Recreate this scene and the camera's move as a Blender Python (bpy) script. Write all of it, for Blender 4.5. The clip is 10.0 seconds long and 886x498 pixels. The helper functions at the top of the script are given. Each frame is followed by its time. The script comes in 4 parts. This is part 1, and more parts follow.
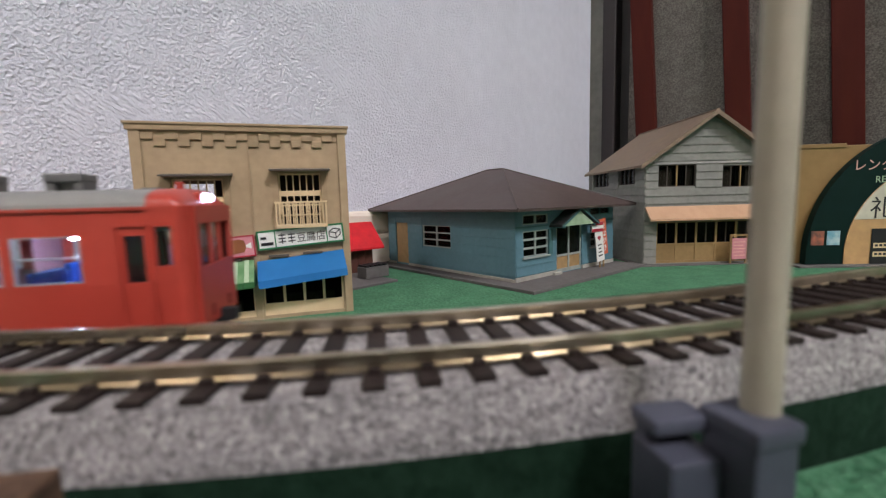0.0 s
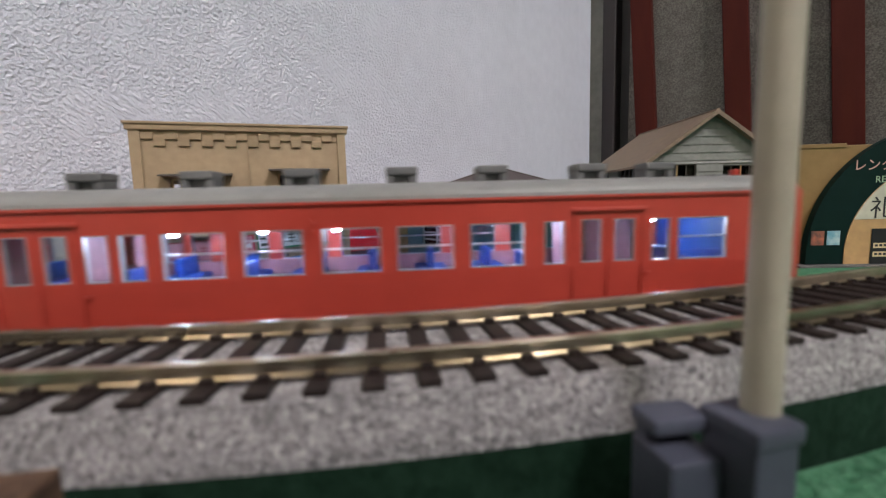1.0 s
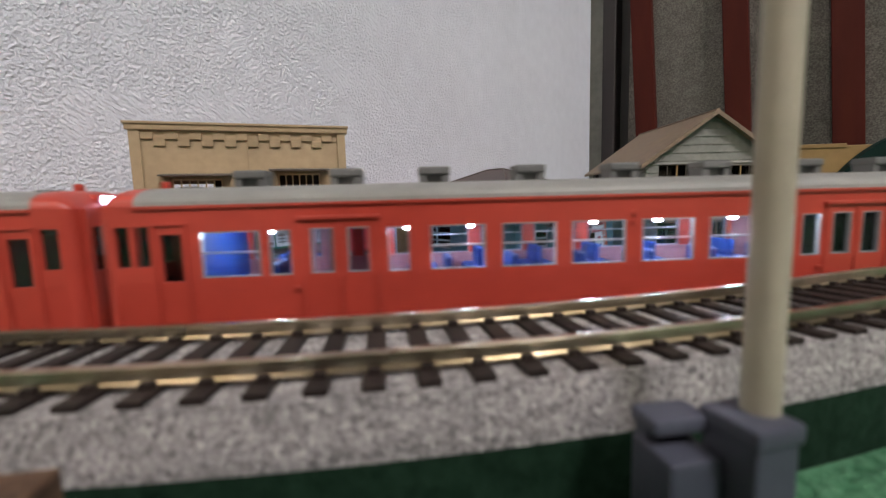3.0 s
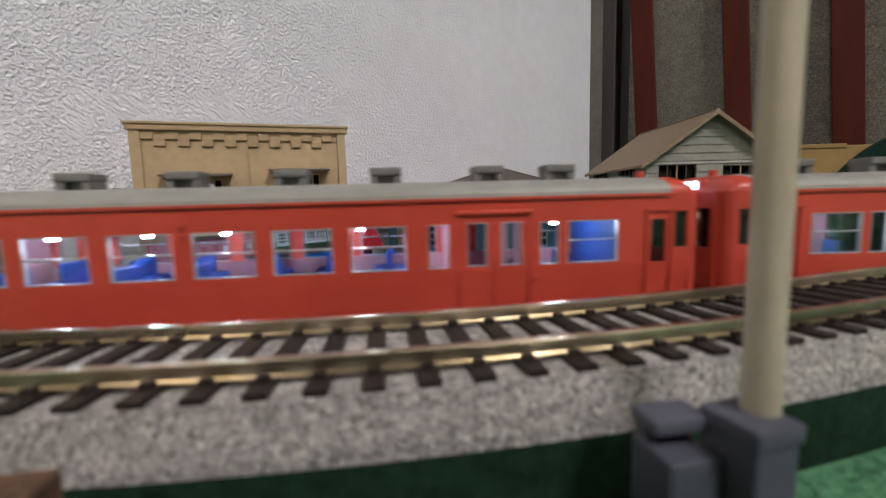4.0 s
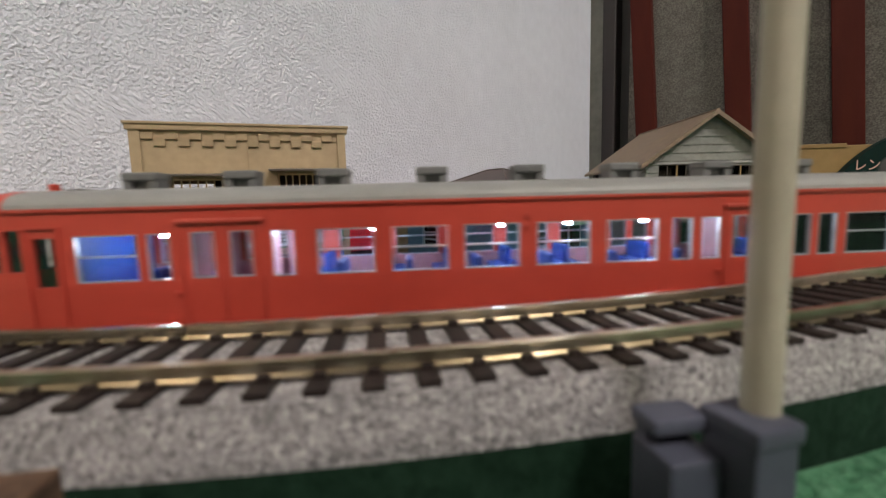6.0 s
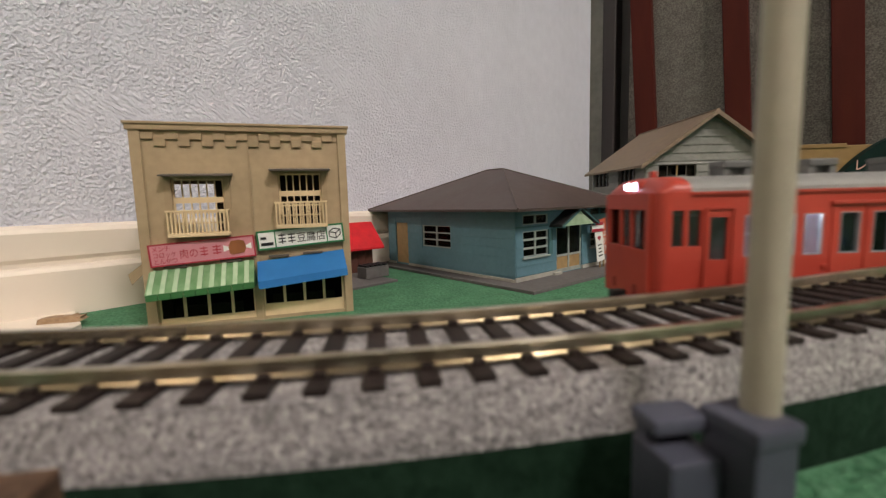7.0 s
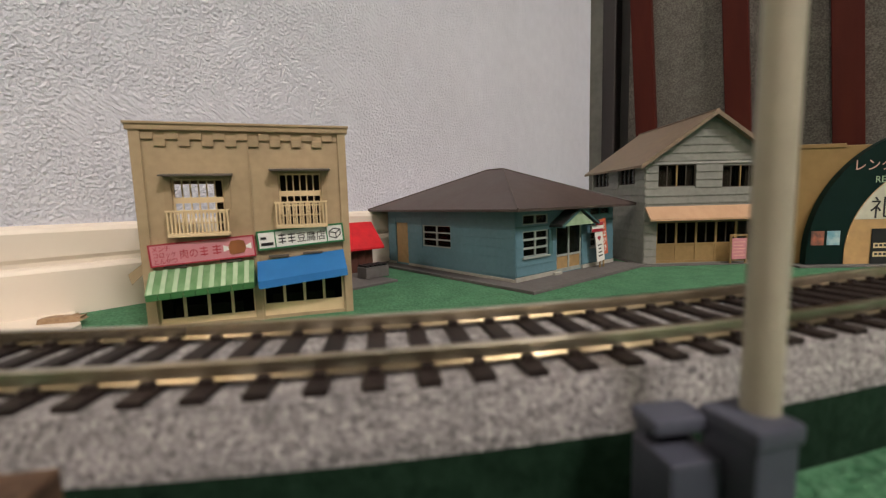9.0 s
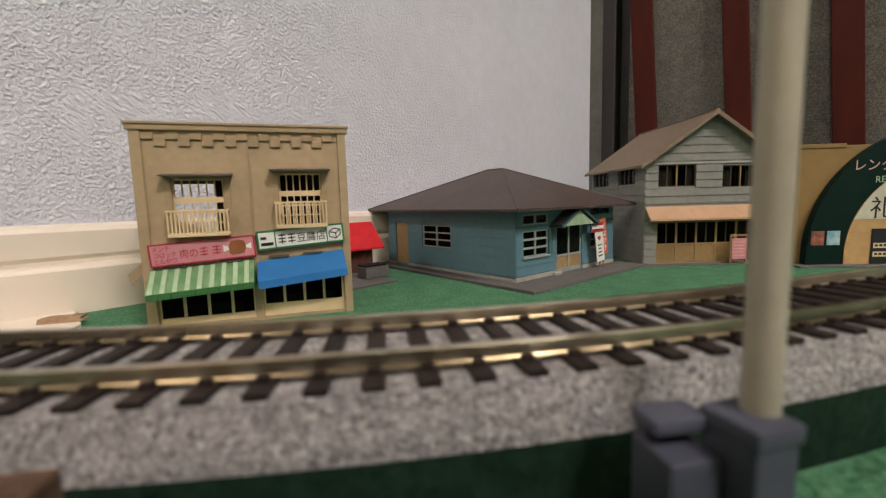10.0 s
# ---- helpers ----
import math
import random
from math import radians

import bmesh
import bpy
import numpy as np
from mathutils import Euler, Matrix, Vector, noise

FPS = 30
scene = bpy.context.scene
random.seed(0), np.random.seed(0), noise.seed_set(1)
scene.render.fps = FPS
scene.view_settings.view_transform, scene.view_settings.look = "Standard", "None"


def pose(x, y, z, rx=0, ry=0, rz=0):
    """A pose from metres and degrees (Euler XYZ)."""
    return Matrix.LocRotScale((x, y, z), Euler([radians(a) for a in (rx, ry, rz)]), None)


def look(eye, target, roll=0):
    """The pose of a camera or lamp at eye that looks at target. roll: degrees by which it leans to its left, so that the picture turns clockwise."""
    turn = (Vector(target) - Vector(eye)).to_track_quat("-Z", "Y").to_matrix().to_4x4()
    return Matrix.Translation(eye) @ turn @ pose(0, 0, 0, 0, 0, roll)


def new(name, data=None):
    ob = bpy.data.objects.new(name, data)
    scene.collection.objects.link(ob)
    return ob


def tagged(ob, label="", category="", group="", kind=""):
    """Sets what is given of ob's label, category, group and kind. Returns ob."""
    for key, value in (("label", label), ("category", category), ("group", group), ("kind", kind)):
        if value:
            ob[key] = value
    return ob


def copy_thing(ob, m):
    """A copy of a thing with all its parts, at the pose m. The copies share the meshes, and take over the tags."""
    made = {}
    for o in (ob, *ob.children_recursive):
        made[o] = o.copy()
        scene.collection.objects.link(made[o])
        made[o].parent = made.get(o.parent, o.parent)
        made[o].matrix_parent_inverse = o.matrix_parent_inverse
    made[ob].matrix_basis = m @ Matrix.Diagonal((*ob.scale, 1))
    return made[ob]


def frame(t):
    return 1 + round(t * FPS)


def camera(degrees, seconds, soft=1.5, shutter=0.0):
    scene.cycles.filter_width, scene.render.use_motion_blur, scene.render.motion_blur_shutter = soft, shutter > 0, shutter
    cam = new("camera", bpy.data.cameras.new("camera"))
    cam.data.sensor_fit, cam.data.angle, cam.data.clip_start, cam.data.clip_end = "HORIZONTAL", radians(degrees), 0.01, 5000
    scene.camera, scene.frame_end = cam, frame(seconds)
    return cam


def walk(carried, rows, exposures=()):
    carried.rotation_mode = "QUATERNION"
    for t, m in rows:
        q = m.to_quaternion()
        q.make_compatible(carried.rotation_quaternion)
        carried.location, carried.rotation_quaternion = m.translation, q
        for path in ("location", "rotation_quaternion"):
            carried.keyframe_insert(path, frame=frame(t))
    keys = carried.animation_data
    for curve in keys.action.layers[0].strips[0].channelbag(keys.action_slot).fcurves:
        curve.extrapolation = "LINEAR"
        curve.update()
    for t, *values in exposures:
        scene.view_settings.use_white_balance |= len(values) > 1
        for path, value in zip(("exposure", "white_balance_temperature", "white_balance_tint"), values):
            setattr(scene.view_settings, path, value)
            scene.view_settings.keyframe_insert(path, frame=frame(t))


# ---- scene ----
# The place is a model railway near true size, placed and shaped to fit the camera's view; lengths below are in
# millimetres and are scaled by M.
M = 0.001
cam = camera(92.54, 10.0, soft=1.2, shutter=0.3)
EYE = (0.0, -0.03514, 0.0299)
_y, _p = radians(7.985), radians(6.434)
AIM = (EYE[0] + math.sin(_y) * math.cos(_p), EYE[1] + math.cos(_y) * math.cos(_p), EYE[2] - math.sin(_p))
# the white balance drifts from bluish to warm during the take
walk(cam, [(0.0, look(EYE, AIM, -1.551)), (10.0, look(EYE, AIM, -1.551))],
     exposures=[(0.0, 0.14, 6060, 16), (0.8, 0.06, 6080, 15), (2.0, 0.05, 6120, 15), (2.8, 0.06, 6260, 14), (4.0, 0.04, 6450, 12), (6.0, 0.04, 6530, 12), (7.0, 0.0, 6750, 14), (10.0, 0.0, 6780, 14)])
cam.data.dof.use_dof = True
cam.data.dof.focus_distance = 0.20
cam.data.dof.aperture_fstop = 33.0

# ---- light ----
world = bpy.data.worlds.new("world")
scene.world = world
world.use_nodes = True
world.node_tree.nodes["Background"].inputs[0].default_value = (0.8, 0.85, 1.0, 1)
world.node_tree.nodes["Background"].inputs[1].default_value = 0.05
scene.view_settings.exposure = 0.0


def ceiling_lamp(x, y, z, w, d, watts, color):
    data = bpy.data.lights.new("ceiling_light", "AREA")
    data.shape, data.size, data.size_y, data.energy, data.color = "RECTANGLE", w, d, watts, color
    ob = new("ceiling_light", data)
    ob.location = (x, y, z)
    return ob


ceiling_lamp(0.70, -0.98, 1.42, 0.40, 0.16, 23.5, (1.0, 0.965, 0.94))
ceiling_lamp(-0.80, -0.95, 1.12, 0.30, 0.16, 12.0, (1.0, 0.90, 0.80))


# ---- materials ----
def mat(name, color, rough=0.6, metal=0.0, color2=None, scale=400.0, bump=0.0, bscale=None, spec=0.5, stain=0.15, stretch=(1, 1, 1), detail=4.0, depth=0.0002, island=0.0):
    """Colour broken up by grain and by larger stains, with a fine relief. scale: per metre."""
    m = bpy.data.materials.new(name)
    m.use_nodes = True
    nt = m.node_tree
    N, L = nt.nodes, nt.links
    b = N["Principled BSDF"]
    b.inputs["Metallic"].default_value = metal
    b.inputs["Specular IOR Level"].default_value = spec
    tc = N.new("ShaderNodeTexCoord")
    mp = N.new("ShaderNodeMapping")
    mp.inputs["Scale"].default_value = stretch
    L.new(tc.outputs["Object"], mp.inputs["Vector"])
    n1 = N.new("ShaderNodeTexNoise")
    n1.inputs["Scale"].default_value = scale
    n1.inputs["Detail"].default_value = detail
    L.new(mp.outputs[0], n1.inputs["Vector"])
    n2 = N.new("ShaderNodeTexNoise")
    n2.inputs["Scale"].default_value = scale * 0.13
    n2.inputs["Detail"].default_value = 3.0
    L.new(mp.outputs[0], n2.inputs["Vector"])
    mix = N.new("ShaderNodeMix")
    mix.data_type = "RGBA"
    c2 = color2 or tuple(c * 0.8 for c in color)
    mix.inputs[6].default_value = (*color, 1)
    mix.inputs[7].default_value = (*c2, 1)
    r1 = N.new("ShaderNodeMapRange")
    r1.inputs["From Min"].default_value, r1.inputs["From Max"].default_value = 0.35, 0.68
    L.new(n1.outputs["Fac"], r1.inputs["Value"])
    L.new(r1.outputs[0], mix.inputs[0])
    hs = N.new("ShaderNodeHueSaturation")
    r2 = N.new("ShaderNodeMapRange")
    r2.inputs["From Min"].default_value, r2.inputs["From Max"].default_value = 0.3, 0.7
    r2.inputs["To Min"].default_value, r2.inputs["To Max"].default_value = 1 - stain, 1 + stain
    L.new(n2.outputs["Fac"], r2.inputs["Value"])
    L.new(r2.outputs[0], hs.inputs["Value"])
    L.new(mix.outputs[2], hs.inputs["Color"])
    out = hs.outputs[0]
    if island:
        oi = N.new("ShaderNodeObjectInfo")
        r4 = N.new("ShaderNodeMapRange")
        r4.inputs["To Min"].default_value, r4.inputs["To Max"].default_value = 1 - island, 1 + island
        L.new(oi.outputs["Random"], r4.inputs["Value"])
        h2 = N.new("ShaderNodeHueSaturation")
        L.new(r4.outputs[0], h2.inputs["Value"])
        L.new(out, h2.inputs["Color"])
        out = h2.outputs[0]
    L.new(out, b.inputs["Base Color"])
    r3 = N.new("ShaderNodeMapRange")
    r3.inputs["To Min"].default_value, r3.inputs["To Max"].default_value = max(0.02, rough - 0.12), min(1, rough + 0.12)
    L.new(n2.outputs["Fac"], r3.inputs["Value"])
    L.new(r3.outputs[0], b.inputs["Roughness"])
    if bump:
        bn = N.new("ShaderNodeBump")
        bn.inputs["Strength"].default_value = bump
        bn.inputs["Distance"].default_value = depth
        src = n1
        if bscale:
            src = N.new("ShaderNodeTexNoise")
            src.inputs["Scale"].default_value = bscale
            src.inputs["Detail"].default_value = detail
            L.new(mp.outputs[0], src.inputs["Vector"])
        L.new(src.outputs["Fac"], bn.inputs["Height"])
        L.new(bn.outputs[0], b.inputs["Normal"])
    return m


def glow(name, color, strength):
    m = bpy.data.materials.new(name)
    m.use_nodes = True
    b = m.node_tree.nodes["Principled BSDF"]
    b.inputs["Base Color"].default_value = (*color, 1)
    b.inputs["Emission Color"].default_value = (*color, 1)
    b.inputs["Emission Strength"].default_value = strength
    return m


def pane_glass(name, tint, gloss, rough=0.06):
    m = bpy.data.materials.new(name)
    m.use_nodes = True
    nt = m.node_tree
    nt.nodes.clear()
    o = nt.nodes.new("ShaderNodeOutputMaterial")
    mx = nt.nodes.new("ShaderNodeMixShader")
    t = nt.nodes.new("ShaderNodeBsdfTransparent")
    g = nt.nodes.new("ShaderNodeBsdfGlossy")
    fr = nt.nodes.new("ShaderNodeFresnel")
    fr.inputs[0].default_value = gloss
    t.inputs[0].default_value = (*tint, 1)
    g.inputs["Roughness"].default_value = rough
    nt.links.new(fr.outputs[0], mx.inputs[0])
    nt.links.new(t.outputs[0], mx.inputs[1])
    nt.links.new(g.outputs[0], mx.inputs[2])
    nt.links.new(mx.outputs[0], o.inputs[0])
    return m




def wallpaper_material():
    """White vinyl paper embossed like trowelled plaster: small raised crumbs and slanting trowel strokes."""
    m = mat("wallpaper", (0.72, 0.73, 0.82), 0.6, color2=(0.68, 0.69, 0.78), scale=120, stain=0.03, detail=6.0)
    nt = m.node_tree
    N, L = nt.nodes, nt.links
    b = N["Principled BSDF"]
    tc = N.new("ShaderNodeTexCoord")
    def noise(scale, along, turn, detail, distort):
        """Noise drawn out by the factor along in a direction turned within the wall's plane."""
        mp, sc = N.new("ShaderNodeMapping"), N.new("ShaderNodeMapping")
        mp.inputs["Rotation"].default_value = (0, radians(turn), 0)
        sc.inputs["Scale"].default_value = (1, 1, 1 / along)
        L.new(tc.outputs["Object"], mp.inputs["Vector"])
        L.new(mp.outputs[0], sc.inputs["Vector"])
        n = N.new("ShaderNodeTexNoise")
        n.inputs["Scale"].default_value, n.inputs["Detail"].default_value, n.inputs["Distortion"].default_value = scale, detail, distort
        L.new(sc.outputs[0], n.inputs["Vector"])
        return n.outputs["Fac"]
    def ramp(fac, lo, hi):
        r = N.new("ShaderNodeMapRange")
        r.inputs["From Min"].default_value, r.inputs["From Max"].default_value = lo, hi
        L.new(fac, r.inputs["Value"])
        return r.outputs[0]
    def blend(fac, x, y):
        q = N.new("ShaderNodeMix")
        L.new(fac, q.inputs[0])
        L.new(x, q.inputs[2])
        L.new(y, q.inputs[3])
        return q.outputs[0]
    crumbs = ramp(noise(880, 1.0, 0, 3.5, 0.3), 0.38, 0.70)
    strokes_a = ramp(noise(980, 3.0, 52, 3.0, 0.3), 0.36, 0.70)
    strokes_b = ramp(noise(980, 2.6, -60, 3.0, 0.3), 0.36, 0.70)
    patch = ramp(noise(42, 1.0, 0, 2.0, 0.0), 0.55, 0.68)
    patch2 = ramp(noise(36, 1.3, 20, 2.0, 0.0), 0.57, 0.70)
    height = blend(patch2, blend(patch, crumbs, strokes_a), strokes_b)
    bn = N.new("ShaderNodeBump")
    bn.inputs["Strength"].default_value, bn.inputs["Distance"].default_value = 0.85, 0.0006
    L.new(height, bn.inputs["Height"])
    L.new(bn.outputs[0], b.inputs["Normal"])
    return m


WALLPAPER = wallpaper_material()
MOULDING = mat("cream_moulding", (0.80, 0.72, 0.62), 0.5, scale=60, stain=0.05, color2=(0.77, 0.69, 0.59))
TURF = mat("green_turf", (0.052, 0.165, 0.083), 0.95, color2=(0.108, 0.258, 0.148), scale=1100, bump=1.0, depth=0.0007, stain=0.16, spec=0.1)
CARPET = mat("grey_carpet", (0.085, 0.078, 0.070), 0.95, color2=(0.175, 0.162, 0.147), scale=1100, bump=0.8, depth=0.0006, stain=0.12, spec=0.1)
# near-black green: the shade on the board's near face is put into the colour
BOARDSHADE = mat("green_board_shade", (0.007, 0.022, 0.012), 0.9, color2=(0.014, 0.036, 0.021), scale=900, bump=0.6, depth=0.0003, stain=0.2, spec=0.1)
BATTEN = mat("oxblood_batten", (0.072, 0.012, 0.007), 0.6, color2=(0.056, 0.009, 0.006), spec=0.12, scale=120, stain=0.15, stretch=(1, 1, 0.15))
# grey instead of wall white: shade of the rounded corner as colour
CORNERSHADE = mat("grey_corner_shade", (0.17, 0.17, 0.155), 0.7, scale=150)
DARKTRIM = mat("dark_brown_trim", (0.013, 0.008, 0.008), 0.5, scale=100)
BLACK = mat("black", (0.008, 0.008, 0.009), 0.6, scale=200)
PLASTER = mat("room_plaster", (0.62, 0.58, 0.52), 0.8, scale=30)
TANWALL = mat("tan_plastic", (0.41, 0.305, 0.185), 0.55, color2=(0.365, 0.27, 0.162), scale=500, bump=0.25, depth=0.0001, stain=0.10)
TANTRIM = mat("tan_trim", (0.38, 0.28, 0.168), 0.5, color2=(0.33, 0.24, 0.14), scale=500, stain=0.1)
CREAM = mat("cream_plastic", (0.72, 0.56, 0.34), 0.45, color2=(0.68, 0.52, 0.31), scale=400, stain=0.08)
# dark colour stands in for the shade inside the buildings
INSIDE = mat("interior_shade", (0.050, 0.040, 0.033), 0.8, scale=200)
CANOPY = mat("grey_brown_canopy", (0.10, 0.085, 0.07), 0.6, scale=400)
WHITE = mat("white_print", (0.80, 0.80, 0.77), 0.45, scale=300, stain=0.04, color2=(0.77, 0.77, 0.74))
SKIRT = mat("off_white_skirting", (0.42, 0.41, 0.36), 0.55, scale=400, stain=0.12)
PINK = mat("pink_print", (0.60, 0.25, 0.29), 0.45, scale=300, stain=0.06, color2=(0.56, 0.23, 0.27))
REDPRINT = mat("dark_red_print", (0.42, 0.03, 0.05), 0.45, scale=300)
GREENPRINT = mat("green_print", (0.03, 0.20, 0.08), 0.45, scale=300)
INK = mat("black_print", (0.015, 0.015, 0.018), 0.45, scale=300)
HAM = mat("brown_print", (0.28, 0.10, 0.035), 0.45, scale=300)
BLUEAWN = mat("blue_awning", (0.016, 0.16, 0.42), 0.45, color2=(0.014, 0.14, 0.38), scale=250, stain=0.12)
GREENAWN = mat("green_awning", (0.085, 0.215, 0.08), 0.5, color2=(0.17, 0.30, 0.15), scale=350, stain=0.25)
GREENDARK = mat("green_valance", (0.035, 0.15, 0.045), 0.5, scale=350, stain=0.2)
MINT = mat("pale_mint", (0.42, 0.54, 0.37), 0.5, color2=(0.30, 0.44, 0.27), scale=350, stain=0.2)
RED = mat("red_roof", (0.62, 0.012, 0.02), 0.45, scale=300)
BRICKRED = mat("brown_red_wood", (0.10, 0.03, 0.018), 0.7, scale=400)
CONCRETE = mat("grey_base", (0.135, 0.125, 0.12), 0.75, color2=(0.11, 0.10, 0.095), scale=500, bump=0.3, stain=0.12)
TEAL = mat("teal_blue_siding", (0.105, 0.215, 0.265), 0.55, color2=(0.09, 0.19, 0.235), scale=500, stain=0.10, bump=0.15, depth=0.0001)
TEALDARK = mat("teal_frame", (0.06, 0.16, 0.17), 0.55, scale=400)
ROOFBROWN = mat("brown_roof", (0.072, 0.050, 0.044), 0.5, color2=(0.058, 0.041, 0.036), scale=450, stain=0.15, bump=0.2, depth=0.0001)
PORCHDARK = mat("black_brown_roof", (0.022, 0.02, 0.02), 0.5, scale=450)
ROOFTAN = mat("ochre_brown_roof", (0.20, 0.142, 0.095), 0.6, color2=(0.168, 0.12, 0.08), scale=450, stain=0.12, bump=0.2, depth=0.0001)
SIDING = mat("grey_siding", (0.225, 0.225, 0.205), 0.6, color2=(0.19, 0.19, 0.172), scale=450, stain=0.12, bump=0.15, depth=0.0001)
OCHRE = mat("ochre_wood", (0.28, 0.18, 0.075), 0.5, color2=(0.235, 0.15, 0.06), scale=400, stain=0.12)
CURTAIN = mat("brown_curtain", (0.16, 0.12, 0.085), 0.8, scale=500, stretch=(6, 1, 1))
DOORTAN = mat("tan_door", (0.36, 0.23, 0.10), 0.5, scale=400)
FRAMEDARK = mat("dark_frame", (0.045, 0.035, 0.025), 0.6, scale=400)
PEACH = mat("peach_awning", (0.52, 0.325, 0.20), 0.35, color2=(0.475, 0.29, 0.175), scale=300, stain=0.1, bump=0.2)
ARCHGREEN = mat("dark_green_print", (0.004, 0.018, 0.015), 0.55, spec=0.12, scale=200, stain=0.1)
ARCHORANGE = mat("orange_print", (0.56, 0.345, 0.155), 0.4, scale=200, stain=0.05)
ARCHCREAM = mat("pale_cream_print", (0.62, 0.60, 0.48), 0.4, scale=200, stain=0.05)
OCHREBOX = mat("ochre_card", (0.265, 0.165, 0.06), 0.5, color2=(0.235, 0.145, 0.052), scale=250, stain=0.1)
SALMON = mat("salmon_print", (0.80, 0.45, 0.38), 0.45, scale=300)
SKYPRINT = mat("sky_blue_print", (0.15, 0.36, 0.46), 0.4, color2=(0.5, 0.62, 0.62), scale=350)
WARMPRINT = mat("warm_photo_print", (0.45, 0.14, 0.08), 0.4, color2=(0.05, 0.05, 0.05), scale=420)
POLEMAT = mat("greyish_cream_pole", (0.40, 0.37, 0.285), 0.45, color2=(0.365, 0.335, 0.257), scale=500, stain=0.08)
BASEGREY = mat("blue_grey_plastic", (0.085, 0.09, 0.122), 0.5, color2=(0.072, 0.077, 0.105), scale=500, stain=0.1)
BRASS = mat("nickel_brass_rail", (0.64, 0.57, 0.45), 0.30, metal=1.0, color2=(0.44, 0.38, 0.27), scale=250, stain=0.25)
SLEEPER = mat("dark_brown_sleeper", (0.016, 0.010, 0.009), 0.6, color2=(0.026, 0.017, 0.014), spec=0.3, scale=900, stain=0.15, island=0.15)
CARDTAN = mat("tan_card", (0.42, 0.28, 0.17), 0.9, color2=(0.30, 0.19, 0.11), scale=700, bump=0.4)
CORK = mat("brown_cork", (0.16, 0.09, 0.05), 0.9, color2=(0.06, 0.03, 0.018), scale=1200, bump=0.8)
VERMILION = mat("vermilion_paint", (0.445, 0.053, 0.033), 0.40, color2=(0.415, 0.048, 0.030), scale=300, stain=0.05)
ROOFGREY = mat("grey_roof_paint", (0.25, 0.25, 0.24), 0.55, color2=(0.23, 0.23, 0.22), scale=400, stain=0.06)
VENTGREY = mat("dark_grey_vent", (0.15, 0.15, 0.148), 0.55, scale=400)
CARSASH = mat("car_sash", (0.40, 0.41, 0.44), 0.35, metal=0.4, scale=400, stain=0.05)
SASH = mat("pale_grey_sash", (0.33, 0.37, 0.345), 0.45, metal=0.0, scale=400, stain=0.05)
SEATBLUE = mat("blue_seat", (0.005, 0.04, 0.22), 0.6, scale=500)
CARWALL = mat("pinkish_car_lining", (0.36, 0.17, 0.19), 0.6, scale=500)
CARCEIL = mat("white_car_ceiling", (0.82, 0.84, 0.88), 0.6, scale=500)
CABGREY = mat("pale_grey_cab", (0.42, 0.42, 0.39), 0.6, scale=400)
TOILETGREY = mat("mauve_grey_panel", (0.30, 0.235, 0.26), 0.7, scale=400)
UNDER = mat("dark_underframe", (0.02, 0.02, 0.02), 0.6, scale=400)
STEEL = mat("wheel_steel", (0.35, 0.33, 0.3), 0.35, metal=1.0, scale=300)
HOODRED = mat("dark_red_gangway", (0.20, 0.02, 0.015), 0.6, scale=400)
LED = glow("white_led", (0.78, 0.89, 1.0), 430.0)
# glow that imitates interior light leaking out below the cars
LEAKGLOW = glow("white_leak_glow", (0.85, 0.95, 1.0), 3.0)
HEADLIGHT = glow("headlight_glow", (0.80, 0.74, 1.0), 9.0)
GLASS = pane_glass("clear_pane", (0.93, 0.95, 0.97), 1.35)
CARGLASS = pane_glass("car_pane", (0.80, 0.84, 0.90), 1.45)
SMOKE = pane_glass("dim_pane", (0.42, 0.44, 0.42), 1.18, 0.25)


def ballast_material():
    m = mat("grey_ballast", (0.37, 0.35, 0.342), 0.9, color2=(0.19, 0.18, 0.186), scale=3200, bump=1.0, bscale=3000, depth=0.0003, stain=0.12, spec=0.2, detail=5)
    nt = m.node_tree
    N, L = nt.nodes, nt.links
    b = N["Principled BSDF"]
    src = b.inputs["Base Color"].links[0].from_socket
    v = N.new("ShaderNodeTexVoronoi")
    v.inputs["Scale"].default_value = 2600
    tc = N.new("ShaderNodeTexCoord")
    L.new(tc.outputs["Object"], v.inputs["Vector"])
    bw = N.new("ShaderNodeRGBToBW")
    L.new(v.outputs["Color"], bw.inputs[0])
    r = N.new("ShaderNodeMapRange")
    r.inputs["To Min"].default_value, r.inputs["To Max"].default_value = 0.5, 1.6
    L.new(bw.outputs[0], r.inputs["Value"])
    h = N.new("ShaderNodeHueSaturation")
    L.new(r.outputs[0], h.inputs["Value"])
    L.new(src, h.inputs["Color"])
    L.new(h.outputs[0], b.inputs["Base Color"])
    return m


BALLAST = ballast_material()


# ---- building blocks ----
def part(name, bm, material, parent=None, label="", smooth=False, clean=True):
    """One mesh object out of a bmesh in millimetres, under a thing or part."""
    if clean:
        bmesh.ops.recalc_face_normals(bm, faces=bm.faces)
    bmesh.ops.scale(bm, vec=(M, M, M), verts=bm.verts)
    me = bpy.data.meshes.new(name)
    bm.to_mesh(me)
    bm.free()
    for mm in (material if isinstance(material, (list, tuple)) else [material]):
        me.materials.append(mm)
    if smooth:
        for f in me.polygons:
            f.use_smooth = True
    ob = new(name, me)
    ob.parent = parent
    if label:
        ob["label"] = label
    return ob


def thing(name, x, y, z, rz, label, category, group="", kind=""):
    ob = new(name)
    ob.matrix_basis = pose(x * M, y * M, z * M, 0, 0, rz)
    ob.empty_display_size = 0.01
    return tagged(ob, label, category, group, kind)


